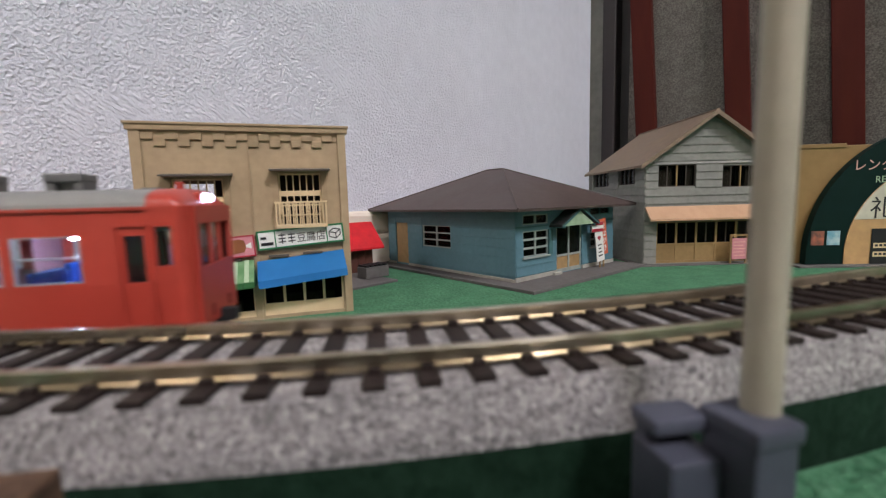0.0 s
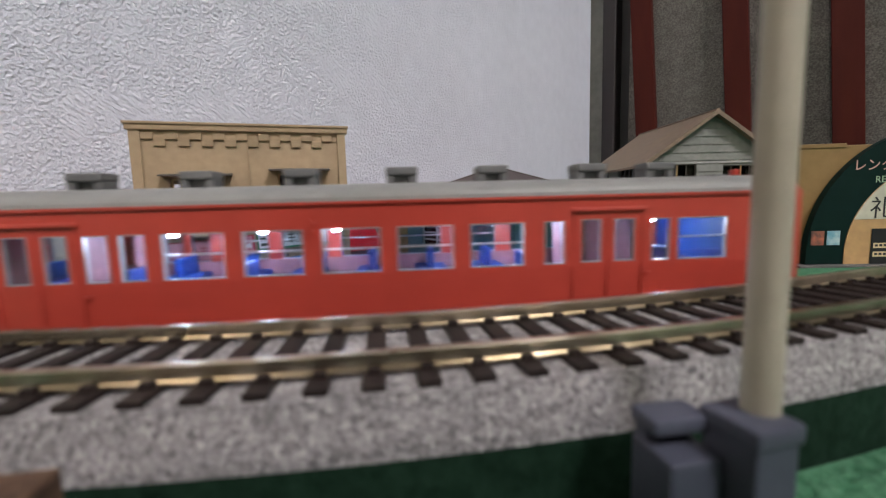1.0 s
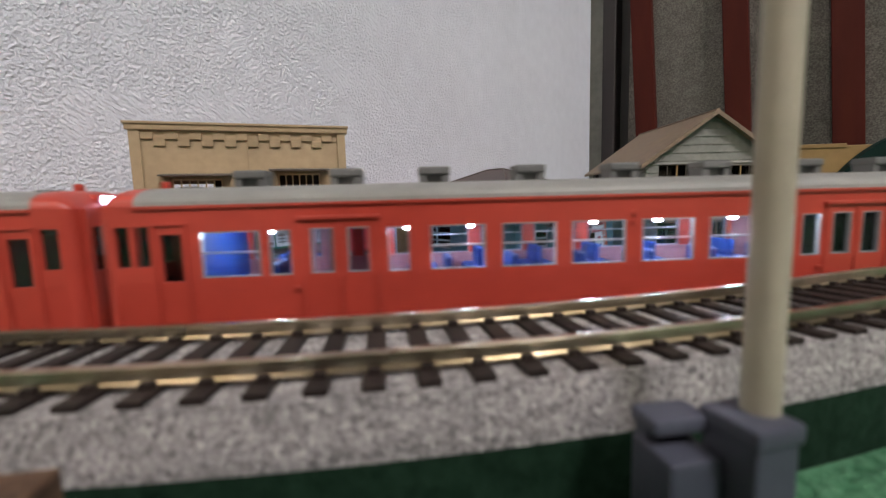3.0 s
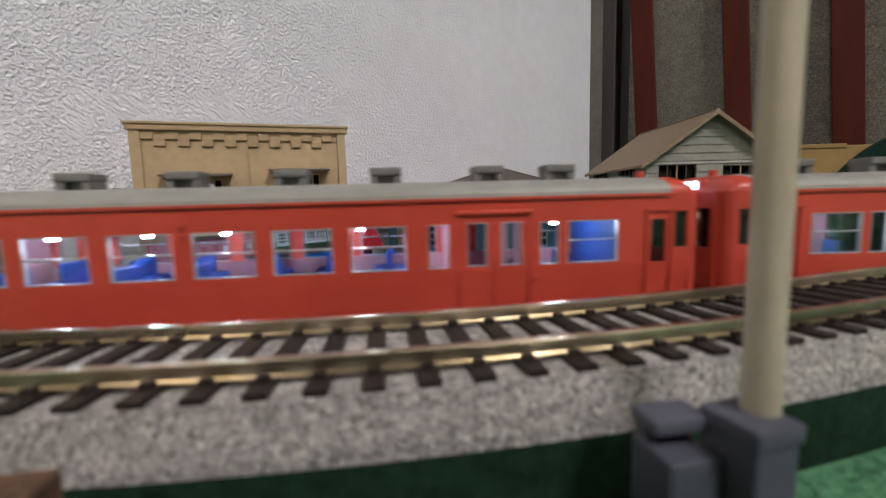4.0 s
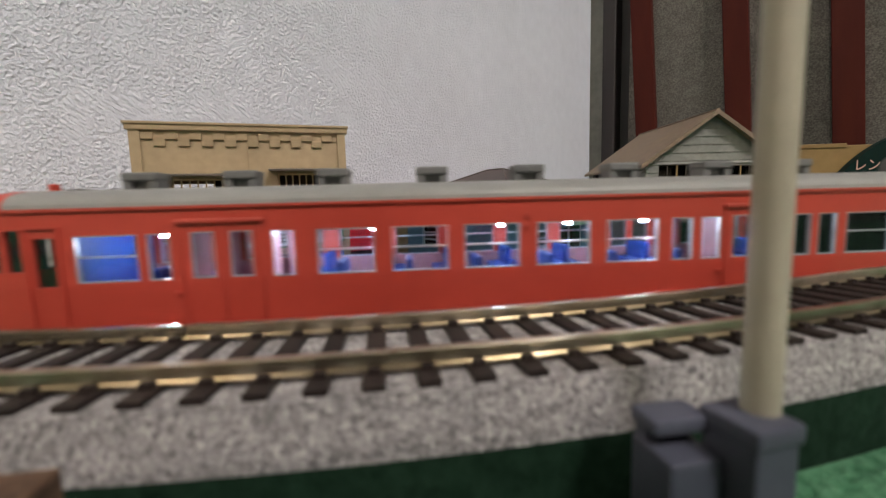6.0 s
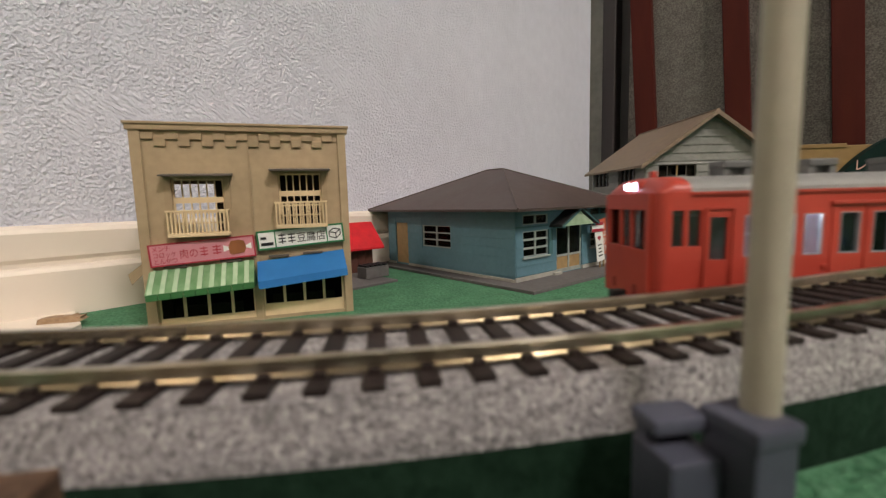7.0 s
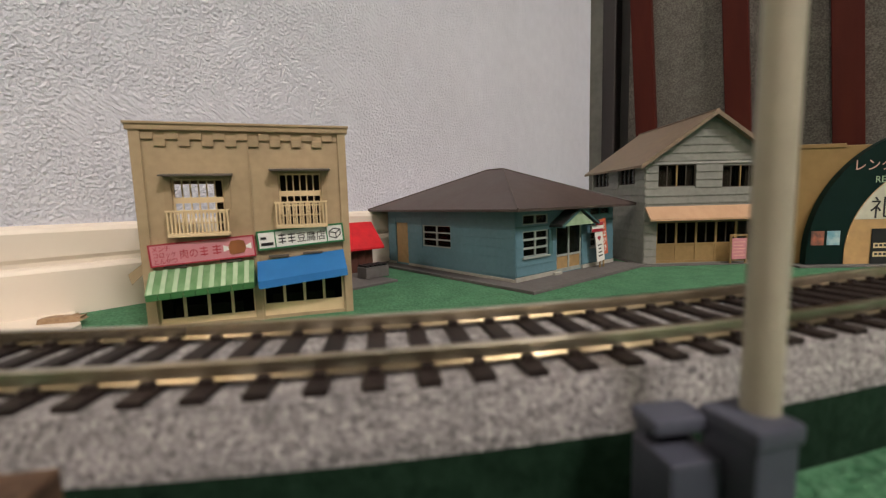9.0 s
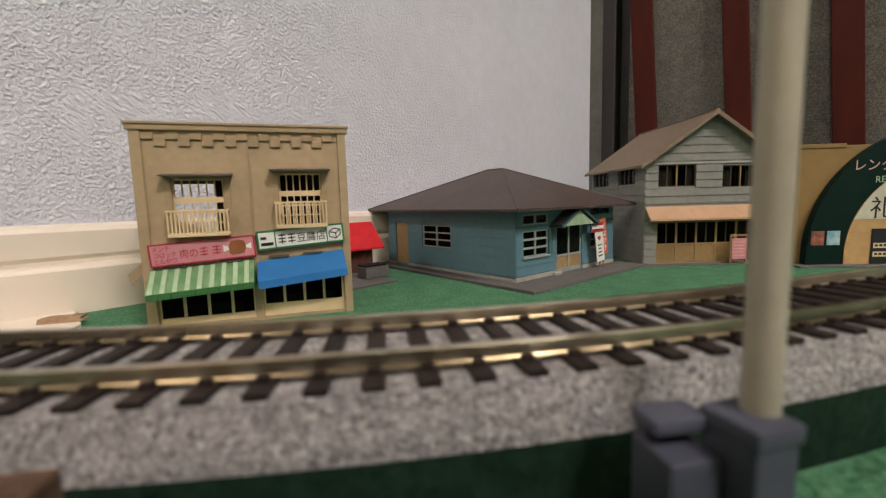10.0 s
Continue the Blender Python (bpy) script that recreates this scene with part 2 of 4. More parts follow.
def box(bm, x0, x1, y0, y1, z0, z1, bevel=0.0, m=None):
    r = bmesh.ops.create_cube(bm, size=1.0)
    vs = r["verts"]
    bmesh.ops.scale(bm, vec=(x1 - x0, y1 - y0, z1 - z0), verts=vs)
    bmesh.ops.translate(bm, vec=((x0 + x1) / 2, (y0 + y1) / 2, (z0 + z1) / 2), verts=vs)
    if m is not None:
        bmesh.ops.transform(bm, matrix=m, verts=vs)
    if bevel:
        es = list({e for v in vs for e in v.link_edges})
        bmesh.ops.bevel(bm, geom=es, offset=bevel, segments=2, profile=0.6, affect="EDGES")
    return bm


def B(*a, bevel=0.0, m=None):
    return box(bmesh.new(), *a, bevel=bevel, m=m)


def prism(pts, y0, y1, axis="y", bm=None):
    """A polygon in the x-z plane (or y-z with axis x, x-y with axis z), extruded."""
    bm = bm or bmesh.new()
    def P(a, b, c):
        return (a, c, b) if axis == "y" else (c, a, b) if axis == "x" else (a, b, c)
    v0 = [bm.verts.new(P(a, b, y0)) for a, b in pts]
    v1 = [bm.verts.new(P(a, b, y1)) for a, b in pts]
    n = len(pts)
    bm.faces.new(v0)
    bm.faces.new(v1[::-1])
    for i in range(n):
        bm.faces.new((v0[i], v1[i], v1[(i + 1) % n], v0[(i + 1) % n]))
    return bm


def holed(w, h, y0, y1, holes, x0=0.0, z0=0.0, bm=None):
    """An upright slab from (x0, z0), w wide and h high, with rectangular holes (xa, xb, za, zb) right through it."""
    bm = bm or bmesh.new()
    xs = sorted({round(a, 4) for a in [x0, x0 + w] + [c for q in holes for c in q[:2]] if x0 - 1e-6 <= a <= x0 + w + 1e-6})
    zs = sorted({round(a, 4) for a in [z0, z0 + h] + [c for q in holes for c in q[2:]] if z0 - 1e-6 <= a <= z0 + h + 1e-6})
    def solid(i, j):
        if i < 0 or j < 0 or i >= len(xs) - 1 or j >= len(zs) - 1:
            return False
        cx, cz = (xs[i] + xs[i + 1]) / 2, (zs[j] + zs[j + 1]) / 2
        return not any(q[0] < cx < q[1] and q[2] < cz < q[3] for q in holes)
    def quad(*p):
        bm.faces.new([bm.verts.new(q) for q in p])
    for i in range(len(xs) - 1):
        for j in range(len(zs) - 1):
            if not solid(i, j):
                continue
            a, b, c, d = xs[i], xs[i + 1], zs[j], zs[j + 1]
            quad((a, y0, c), (b, y0, c), (b, y0, d), (a, y0, d))
            quad((a, y1, c), (a, y1, d), (b, y1, d), (b, y1, c))
            if not solid(i - 1, j):
                quad((a, y0, c), (a, y0, d), (a, y1, d), (a, y1, c))
            if not solid(i + 1, j):
                quad((b, y0, c), (b, y1, c), (b, y1, d), (b, y0, d))
            if not solid(i, j - 1):
                quad((a, y0, c), (a, y1, c), (b, y1, c), (b, y0, c))
            if not solid(i, j + 1):
                quad((a, y0, d), (b, y0, d), (b, y1, d), (a, y1, d))
    bmesh.ops.remove_doubles(bm, verts=bm.verts, dist=1e-4)
    return bm


def writing(name, text, size, material, parent, x, y, z, rz=0.0, label="", lean=0.0, squeeze=1.0):
    """Raised lettering that faces the local -y side, its lower left corner at x, y, z."""
    cu = bpy.data.curves.new(name, "FONT")
    cu.body, cu.size, cu.extrude = text, size * M, 0.03 * M
    tmp = new("tmp", cu)
    dg = bpy.context.evaluated_depsgraph_get()
    me = bpy.data.meshes.new_from_object(tmp.evaluated_get(dg))
    bpy.data.objects.remove(tmp)
    me.materials.clear()
    me.materials.append(material)
    ob = new(name, me)
    ob.parent = parent
    ob.matrix_basis = pose(x * M, y * M, z * M, 90 + lean, 0, rz) @ Matrix.Diagonal((squeeze, 1, 1, 1))
    if label:
        ob["label"] = label
    return ob


# ---- the line of the track ----
# Signed bend of the front track's centre line along its length, by stretches: start, end, bend per mm.
STRETCHES = {"front": [(-900, -60, -1 / 150.0), (-60, 58, 0.004), (58, 900, -1 / 110.0)],
             "rear": [(-900, -106, -1 / 190.0), (-106, 140, -0.0007), (140, 900, -1 / 340.0)]}


def _integrate(stretches, turn):
    step, pts = 0.5, {}
    for sign in (1, -1):
        x = y = s = 0.0
        h = turn
        pts[0] = (0.0, 0.0, turn)
        while abs(s) < 880:
            k = next(q[2] for q in stretches if q[0] <= s < q[1])
            h += sign * step * k
            x += sign * step * math.cos(h)
            y += sign * step * math.sin(h)
            s += sign * step
            pts[round(s / step)] = (x, y, h)
    return pts


_LINES = {k: _integrate(v, -0.0466 if k == "rear" else -0.0042) for k, v in STRETCHES.items()}


def line(s, off=0.0, which="front"):
    """Place and heading at s along a track's centre line, moved off to its far side."""
    i = math.floor(s * 2)
    f = s * 2 - i
    (x0, y0, h0), (x1, y1, h1) = _LINES[which][i], _LINES[which][i + 1]
    x, y, h = x0 + (x1 - x0) * f, y0 + (y1 - y0) * f, h0 + (h1 - h0) * f
    y += REAR_OFF if which == "rear" else FRONT_OFF
    return x - off * math.sin(h), y + off * math.cos(h), h


def swept(profile, which, z, s0, s1, step=4.0, bm=None):
    """A closed profile of (across, up) points carried along the line."""
    bm = bm or bmesh.new()
    rings = []
    n = max(2, int((s1 - s0) / step) + 1)
    for i in range(n):
        s = s0 + (s1 - s0) * i / (n - 1)
        rings.append([bm.verts.new((*line(s, a, which)[:2], z + b)) for a, b in profile])
    k = len(profile)
    for r0, r1 in zip(rings, rings[1:]):
        for j in range(k):
            bm.faces.new((r0[j], r0[(j + 1) % k], r1[(j + 1) % k], r1[j]))
    bm.faces.new(rings[0][::-1])
    bm.faces.new(rings[-1])
    return bm


FRONT_TOP, REAR_TOP, FRONT_OFF, REAR_OFF, BOARD_TOP, LOWER_TOP = 19.45, 7.7, -0.64, 32.75, 13.55, 8.0

# ---- the room and the ground ----
WA = radians(40)
WD, WN = (math.cos(WA), math.sin(WA)), (-math.sin(WA), math.cos(WA))


def on_wall(u, out=0.0):
    return (-100 + u * WD[0] - out * WN[0], 98 + u * WD[1] - out * WN[1])


def room():
    w = thing("wall_back", -100, 98, 0, 40, "white embossed wallpaper wall", "wall", kind="structure")
    part("wallpaper", B(-28, 383, 0.0, 30, -2, 1500), WALLPAPER, w)
    prof = [(0, 0), (-5.2, 0), (-5.2, 13.0), (-4.4, 14.2), (-2.2, 14.6), (-2.2, 15.8), (-3.0, 17.0), (-3.0, 24.0), (-2.4, 25.4), (-0.2, 26.2), (0, 26.2)]
    sk = tagged(part("trim", prism([(a, b) for a, b in prof], -28, 383, axis="x"), MOULDING), "cream two-step moulding along the foot of the wall", "moulding", kind="structure")
    sk.matrix_basis = pose(-0.1, 0.098, 0, 0, 0, 40)
    # end of the wallpapered wall, dark trim, and black sheets as shade in the gap before the partition
    p = thing("partition", 194.2, 344.8, 0, -50, "grey felt partition with oxblood battens leaned to fit the view", "partition", kind="structure")
    # the wall's turn into shade, coloured grey
    part("corner_cove", B(-6, 9.8, 4, 30, 0, 1500, bevel=3.0), CORNERSHADE, p, "rounded wall corner, grey for the shade on it")
    part("corner_trim", B(10, 22, 1, 30, 0, 1500, bevel=1.5), DARKTRIM, p, "dark brown upright trim")
    part("gap_shade", B(22.5, 60, 14, 29, 0, 1500), BLACK, p, "black sheet standing in for the shaded gap beside the felt")
    # added black backing that keeps light from leaking through the corner
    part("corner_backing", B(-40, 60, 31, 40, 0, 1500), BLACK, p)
    part("felt", B(33, 1100, 4, 13, 0, 1500), CARPET, p)
    for a in (41, 106, 166, 226, 290, 360):
        ob = part("batten", B(-8, 8, -2.5, 4.5, -10, 1500, bevel=0.6), BATTEN, p, "oxblood painted batten")
        # leaned to fit the camera's view, where the lens bows the battens
        ob.matrix_basis = pose((a + 13.5) * M, 0, 0, 0, -3.6, 0)
    # plain walls and ceiling that close the room behind the camera
    for nm, x, y, rz, ln in (("wall_south", -900, -1100, 0, 2400), ("wall_west", -900, -1100, 90, 1700), ("wall_east", 1050, -1100, 90, 900), ("wall_north", -900, 600, 0, 1000), ("wall_recess", -160, 115, 90, 500)):
        q = thing(nm, x, y, 0, rz, "plain plaster wall", "wall", kind="structure")
        part("plaster", B(0, ln, -40, 0, -2, 1500), PLASTER, q)
    tagged(part("ceiling", B(-1200, 1500, -1300, 1400, 1500, 1540), PLASTER), "pale plaster ceiling", "ceiling", kind="structure")


def ground():
    bm = bmesh.new()
    box(bm, -1200, 1400, -1300, 1300, -12, 0)
    g = tagged(part("ground", bm, TURF), "green flocked layout board", "ground", kind="structure")
    # raised board under the front track, and the lower board on which the camera stands
    n, s0, s1 = 60, -56.0, 71.0
    at = [s0 + (s1 - s0) * i / n for i in range(n + 1)]
    near, far = [line(q, -9.0)[:2] for q in at], [line(q, 9.4)[:2] for q in at]
    # this board's dark green stands in for the shade below the roadbed
    rb = tagged(part("raised_ground", prism(near + far[::-1], 0.2, BOARD_TOP, axis="z"), BOARDSHADE), "green board that raises the front track, its shade put into a dark colour", "ground", kind="structure")
    edge = [(x, y - 0.3) for x, y in near]
    low = edge + [(edge[-1][0], -330), (edge[0][0], -330)]
    tagged(part("lower_ground", prism(low, 0.2, LOWER_TOP, axis="z"), TURF), "green flocked board in front of the raised track", "ground", kind="structure")


def track(name, which, top, s0, s1, label, near):
    t = tagged(new(name), label, "railway track", group="tracks")
    t.empty_display_size = 0.01
    t.location = (0, 0, 0)
    hgt = 5.9 if near else 6.8
    e = 9.0 if near else 10.7
    prof = [(-e, -hgt), (-e + 0.1, -hgt + 0.9), (-8.1, -1.75), (8.1, -1.75), (e - 0.1, -hgt + 0.9), (e, -hgt)]
    bed = swept(prof, which, top, s0, s1, 2.0 if near else 6.0)
    part("roadbed", bed, BALLAST, t, "speckled grey moulded ballast")
    for side in (-1, 1):
        c = side * 4.95
        rail = [(c - 0.62, -1.32), (c - 0.62, -1.1), (c - 0.34, -1.02), (c - 0.34, -0.34), (c - 0.42, -0.26), (c - 0.42, -0.06), (c - 0.36, 0), (c + 0.36, 0), (c + 0.42, -0.06), (c + 0.42, -0.26), (c + 0.34, -0.34), (c + 0.34, -1.02), (c + 0.62, -1.1), (c + 0.62, -1.32)]
        part("rail", swept(rail, which, top, s0, s1, 3.0), BRASS, t, "tarnished brass-coloured rail")
    me = None
    sp = 3.618
    a, b = (-58, 158) if near else (1, 0)
    far = bmesh.new()
    def sleeper_bm(bm, m=None):
        box(bm, -0.76, 0.76, -7.85, 7.85, -0.55, 0.2, m=m)
        for side in (-1, 1):
            for k in (-1, 1):
                box(bm, -0.42, 0.42, side * 4.95 + k * 0.85 - 0.28, side * 4.95 + k * 0.85 + 0.28, 0.18, 0.62, m=m)
        return bm
    k = math.ceil((s0 + 22.66 + 2) / sp)
    while -22.66 + k * sp < s1 - 2:
        s = -22.66 + k * sp
        k += 1
        x, y, h = line(s, 0.0, which)
        if a <= s <= b:
            if me is None:
                ob = part("sleeper", sleeper_bm(bmesh.new()), SLEEPER, t)
                me = ob.data
            else:
                ob = new("sleeper", me)
                ob.parent = t
            ob.matrix_basis = Matrix.Translation((x * M, y * M, (top - 1.5) * M)) @ Matrix.Rotation(h, 4, "Z")
        else:
            sleeper_bm(far, Matrix.Translation((x, y, top - 1.5)) @ Matrix.Rotation(h, 4, "Z"))
    if far.verts:
        part("sleeper_run", far, SLEEPER, t)["kind"] = "stuff"
    else:
        far.free()
    return t


def mast():
    m = thing("catenary_mast", 20.3, -14.9, LOWER_TOP, 0, "cream overhead-line mast in a blue-grey plastic base", "mast")
    top = 17.55 - LOWER_TOP
    turn = Matrix.Rotation(radians(7), 4, "Z")
    bm = B(-1.7, 1.35, -1.75, 1.7, 0, top - 1.0, bevel=0.25, m=turn)
    box(bm, -1.9, 1.55, -1.95, 1.8, top - 1.2, top, bevel=0.3, m=turn)
    part("base_block", bm, BASEGREY, m, "blue-grey plastic socket")
    clip = part("base_clip", B(-5.2, -1.9, -0.4, 3.4, 0, 15.1 - LOWER_TOP, bevel=0.3), BASEGREY, m, "blue-grey plastic clip")
    part("base_lug", B(-5.4, -1.7, 0.8, 3.3, 16.0 - LOWER_TOP, 17.0 - LOWER_TOP, bevel=0.3), BASEGREY, clip, "blue-grey plastic lug")
    part("base_web", B(-5.0, -1.8, 2.3, 3.2, 15.0 - LOWER_TOP, 16.1 - LOWER_TOP), BASEGREY, clip)
    bm = bmesh.new()
    bmesh.ops.create_cone(bm, cap_ends=False, segments=40, radius1=1.0, radius2=1.0, depth=74, matrix=Matrix.Translation((0, 0, 38)))
    pole = part("pole", bm, POLEMAT, m, "cream round pole", smooth=False)
    for f in pole.data.polygons:
        f.use_smooth = len(f.vertices) == 4
    pole.matrix_basis = pose(0.0003, -0.0002, 0, -2.0, 2.2, 0)


# ---- cars ----
WINDOWS = [(-68.3, -61.0, "w"), (-59.2, -51.7, "w"), (-50.2, -47.3, "s"), (-46.1, -43.4, "s"), (-41.4, -38.5, "d"), (-36.8, -33.9, "d"),
           (-32.0, -29.1, "s"), (-27.8, -24.7, "s"), (-22.7, -15.0, "w"), (-12.7, -5.0, "w"), (-2.6, 5.2, "w"), (7.4, 15.1, "w"),
           (17.4, 25.0, "w"), (27.9, 30.8, "s"), (33.3, 36.2, "d"), (38.1, 41.1, "d"), (43.7, 46.5, "s"), (47.7, 55.3, "w")]
CAB_DOORS = {-1: (59.9, 63.1), 1: (57.3, 60.8)}
HW, SOLE, SILL, HEAD, GUTTER, CROWN = 9.65, 5.2, 12.9, 19.0, 22.5, 25.1


def roof_profile():
    pts = []
    for i in range(21):
        a = math.pi * i / 20
        c, s = math.cos(a), math.sin(a)
        pts.append((HW * math.copysign(abs(c) ** 0.62, c), GUTTER + (CROWN - GUTTER) * abs(s) ** 0.8))
    return pts


def coach(vents, tank):
    """A two-door diesel car; its driving cab faces +x and its gangway -x. vents: their places along the roof."""
    c = thing("railcar", 0, 0, 0, 0, "vermilion model diesel railcar with lit interior and grey roof", "railcar", group="train")
    x0, x1 = -69.9, 68.0
    holes = []
    for a, b, k in WINDOWS:
        holes.append((a, b, SILL - (0.3 if k == "d" else 0), HEAD) if k != "d" else (a, b, SILL + 0.1, HEAD + 0.1))
    cabw = {-1: [(64.0, 66.0)], 1: [(61.7, 63.6), (64.2, 66.0)]}
    for side in (-1, 1):
        y = side * HW
        CAB_DOOR = CAB_DOORS[side]
        ya, yb = sorted((y, y - side * 0.7))
        door_hole = (CAB_DOOR[0] + 0.4, CAB_DOOR[1] - 0.4, SILL - 0.4, HEAD - 0.2)
        wall = part("side_wall", holed(x1 - x0 - 1.7, GUTTER - SOLE, ya, yb, holes + [door_hole] + [(a, b, 14.6, HEAD + 0.9) for a, b in cabw[side]], x0, SOLE), VERMILION, c)
        for v in wall.data.vertices:
            if v.co.z < (SOLE + 0.1) * M:
                v.co.y -= side * 0.55 * M
        for a, b, k in WINDOWS:
            za, zb = (SILL, HEAD) if k != "d" else (SILL + 0.1, HEAD + 0.1)
            fr = bmesh.new()
            t = 0.16 if k == "w" else 0.14
            yo, yi = (y + side * 0.04, y - side * 0.55)
            fa, fb = sorted((yo, yi))
            holed(b - a, zb - za, fa, fb, [(a + t, b - t, za + t, zb - t)] if k != "w" else [(a + t, b - t, za + t, za + 3.2), (a + t, b - t, za + 3.4, zb - t)], a, za, fr)
            f = part("window_frame", fr, CARSASH, wall, "silver window frame")
            g = part("pane", B(a + t, b - t, y - side * 0.45 - 0.03, y - side * 0.45 + 0.03, za + t, zb - t), CARGLASS, wall)
            g.visible_shadow = False
        # doors: recessed-looking leaf outlines and the rail above
        for d0, d1 in ((-42.5, -32.8), (32.2, 42.3)):
            part("door_rail", B(d0 - 0.4, d1 + 0.4, *sorted((y - side * 0.1, y + side * 0.45)), 20.2, 20.75, bevel=0.15), VERMILION, wall)
            for xx in (d0, (d0 + d1) / 2, d1):
                part("door_edge", B(xx - 0.12, xx + 0.12, *sorted((y - side * 0.1, y + side * 0.16)), SOLE + 0.5, 20.2), VERMILION, wall)
            part("door_handle", B(d1 + 0.5, d1 + 1.1, *sorted((y - side * 0.05, y + side * 0.35)), 11.0, 11.4), VERMILION, wall)
        cd = bmesh.new()
        for xx in (CAB_DOOR[0] - 0.4, CAB_DOOR[1] + 0.2):
            box(cd, xx, xx + 0.25, *sorted((y - side * 0.05, y + side * 0.3)), SOLE + 0.4, 20.0)
        box(cd, CAB_DOOR[0] - 0.4, CAB_DOOR[1] + 0.45, *sorted((y - side * 0.05, y + side * 0.3)), 20.0, 20.3)
        part("cab_door", cd, VERMILION, wall)
        for ga, gb in [(CAB_DOOR[0] + 0.4, CAB_DOOR[1] - 0.4)] + cabw[side]:
            g = part("pane", B(ga, gb, y - side * 0.45 - 0.03, y - side * 0.45 + 0.03, SILL - 0.5, HEAD + 0.9), CARGLASS, wall)
            g.visible_shadow = False
        part("gutter", B(x0 + 0.3, x1 - 4.7, *sorted((y - side * 0.1, y + side * 0.35)), GUTTER - 0.35, GUTTER + 0.05), VERMILION, wall)
        pipe = bmesh.new()
        for xx in (-3.8,):
            bmesh.ops.create_cone(pipe, cap_ends=True, segments=10, radius1=0.4, radius2=0.4, depth=0.4, matrix=Matrix.Translation((xx, y + side * 0.1, 19.9)) @ Matrix.Rotation(math.pi / 2, 4, "X"))
            bmesh.ops.create_cone(pipe, cap_ends=True, segments=10, radius1=0.4, radius2=0.4, depth=0.4, matrix=Matrix.Translation((xx, y + side * 0.1, 18.6)) @ Matrix.Rotation(math.pi / 2, 4, "X"))
        part("marker_lamp", pipe, VERMILION, wall)
    # roof: grey shell, vermilion cap over the cab
    rp = roof_profile()
    part("roof", prism(rp, x0 + 0.2, x1 - 4.7, axis="x"), ROOFGREY, c, "grey painted curved roof", smooth=False)
    cap = bmesh.new()
    prev = None
    for i in range(9):
        f = i / 8
        xx = x1 - 4.7 + 4.5 * f
        drop = 0.0 if f < 0.45 else 2.6 * ((f - 0.45) / 0.55) ** 2.2
        sc = 1.0 if f < 0.5 else 1 - 0.10 * ((f - 0.5) / 0.5) ** 2
        ring = [cap.verts.new((xx, a * sc, GUTTER + (b - GUTTER) * max(0.05, 1 - drop / 2.8))) for a, b in rp]
        if prev:
            for j in range(len(ring) - 1):
                cap.faces.new((prev[j], prev[j + 1], ring[j + 1], ring[j]))
        prev = ring
    cap.faces.new(prev)
    part("cab_roof", cap, VERMILION, c, "vermilion cab roof", smooth=True)
    # driving end: rounded corner posts and a front with three windows
    fr = holed(2 * HW - 3.4, GUTTER - SOLE, -0.6, 0.0, [(-6.7, -2.3, 13.8, 20.0), (-1.7, 1.7, 13.8, 20.0), (2.3, 6.7, 13.8, 20.0)], -HW + 1.7, SOLE)
    bmesh.ops.rotate(fr, verts=fr.verts, cent=(0, 0, 0), matrix=Matrix.Rotation(math.pi / 2, 3, "Z"))
    bmesh.ops.translate(fr, verts=fr.verts, vec=(x1, 0, 0))
    face = part("cab_front", fr, VERMILION, c)
    for side in (-1, 1):
        cr = 1.7
        arc = [math.pi / 2 * i / 8 for i in range(9)]
        pts = [(x1 - cr + cr * math.sin(a), side * (HW - cr + cr * math.cos(a))) for a in arc] + [(x1 - cr + (cr - 0.6) * math.sin(a), side * (HW - cr + (cr - 0.6) * math.cos(a))) for a in arc[::-1]]
        part("corner_post", prism(pts, SOLE, GUTTER + 0.02, axis="z"), VERMILION, face)
        part("tail_lamp", B(x1 - 0.1, x1 + 0.5, *sorted((side * 4.6, side * 6.4)), 9.2, 11.0, bevel=0.3), HOODRED, face, "dark red tail lamp")
    for a, b in ((-6.7, -2.3), (-1.7, 1.7), (2.3, 6.7)):
        g = part("pane", B(x1 - 0.5, x1 - 0.4, a, b, 13.6, 20.1), CARGLASS, face)
        g.visible_shadow = False
        part("window_frame", _ring(x1, a, b, 13.8, 20.0), VENTGREY, face, "black rubber window seal")
    for side in (-1, 1):
        part("handrail", B(x1 - 0.05, x1 + 0.4, *sorted((side * 2.7, side * 2.95)), 7.0, 12.8), VERMILION, face)
        part("jumper_box", B(x1 - 0.05, x1 + 0.7, *sorted((side * 3.2, side * 4.4)), 6.2, 8.0, bevel=0.15), HOODRED, face)
        part("end_rail", B(x0 + 1.0, x0 + 1.5, *sorted((side * (HW - 0.05), side * (HW + 0.3))), SOLE + 1.5, 12.0), VERMILION, c)
    part("roof_horn", B(x1 - 4.4, x1 - 3.4, -0.6, 0.6, 24.9, 26.2, bevel=0.2), VERMILION, c)
    part("snow_plough", B(x1 - 1.5, x1 - 0.3, -6.5, 6.5, 1.2, SOLE, bevel=0.3), UNDER, c, "black end plate under the cab")
    part("gangway_door", B(x1 - 0.1, x1 + 0.25, -2.3, 2.3, SOLE, 13.2, bevel=0.1), VERMILION, face)
    part("lamp_housing", B(x1 - 3.4, x1 - 0.3, -2.9, 2.9, 22.9, 24.7, bevel=0.6), VERMILION, c)
    for side in (-1, 1):
        bm = bmesh.new()
        bmesh.ops.create_uvsphere(bm, u_segments=14, v_segments=8, radius=0.72, matrix=Matrix.Translation((x1 - 0.45, side * 1.15, 23.7)))
        part("headlight", bm, HEADLIGHT, c, "glowing white headlight", smooth=True)
    # gangway end
    part("end_wall", B(x0, x0 + 0.7, -HW + 0.7, HW - 0.7, SOLE, GUTTER + 0.6), VERMILION, c)
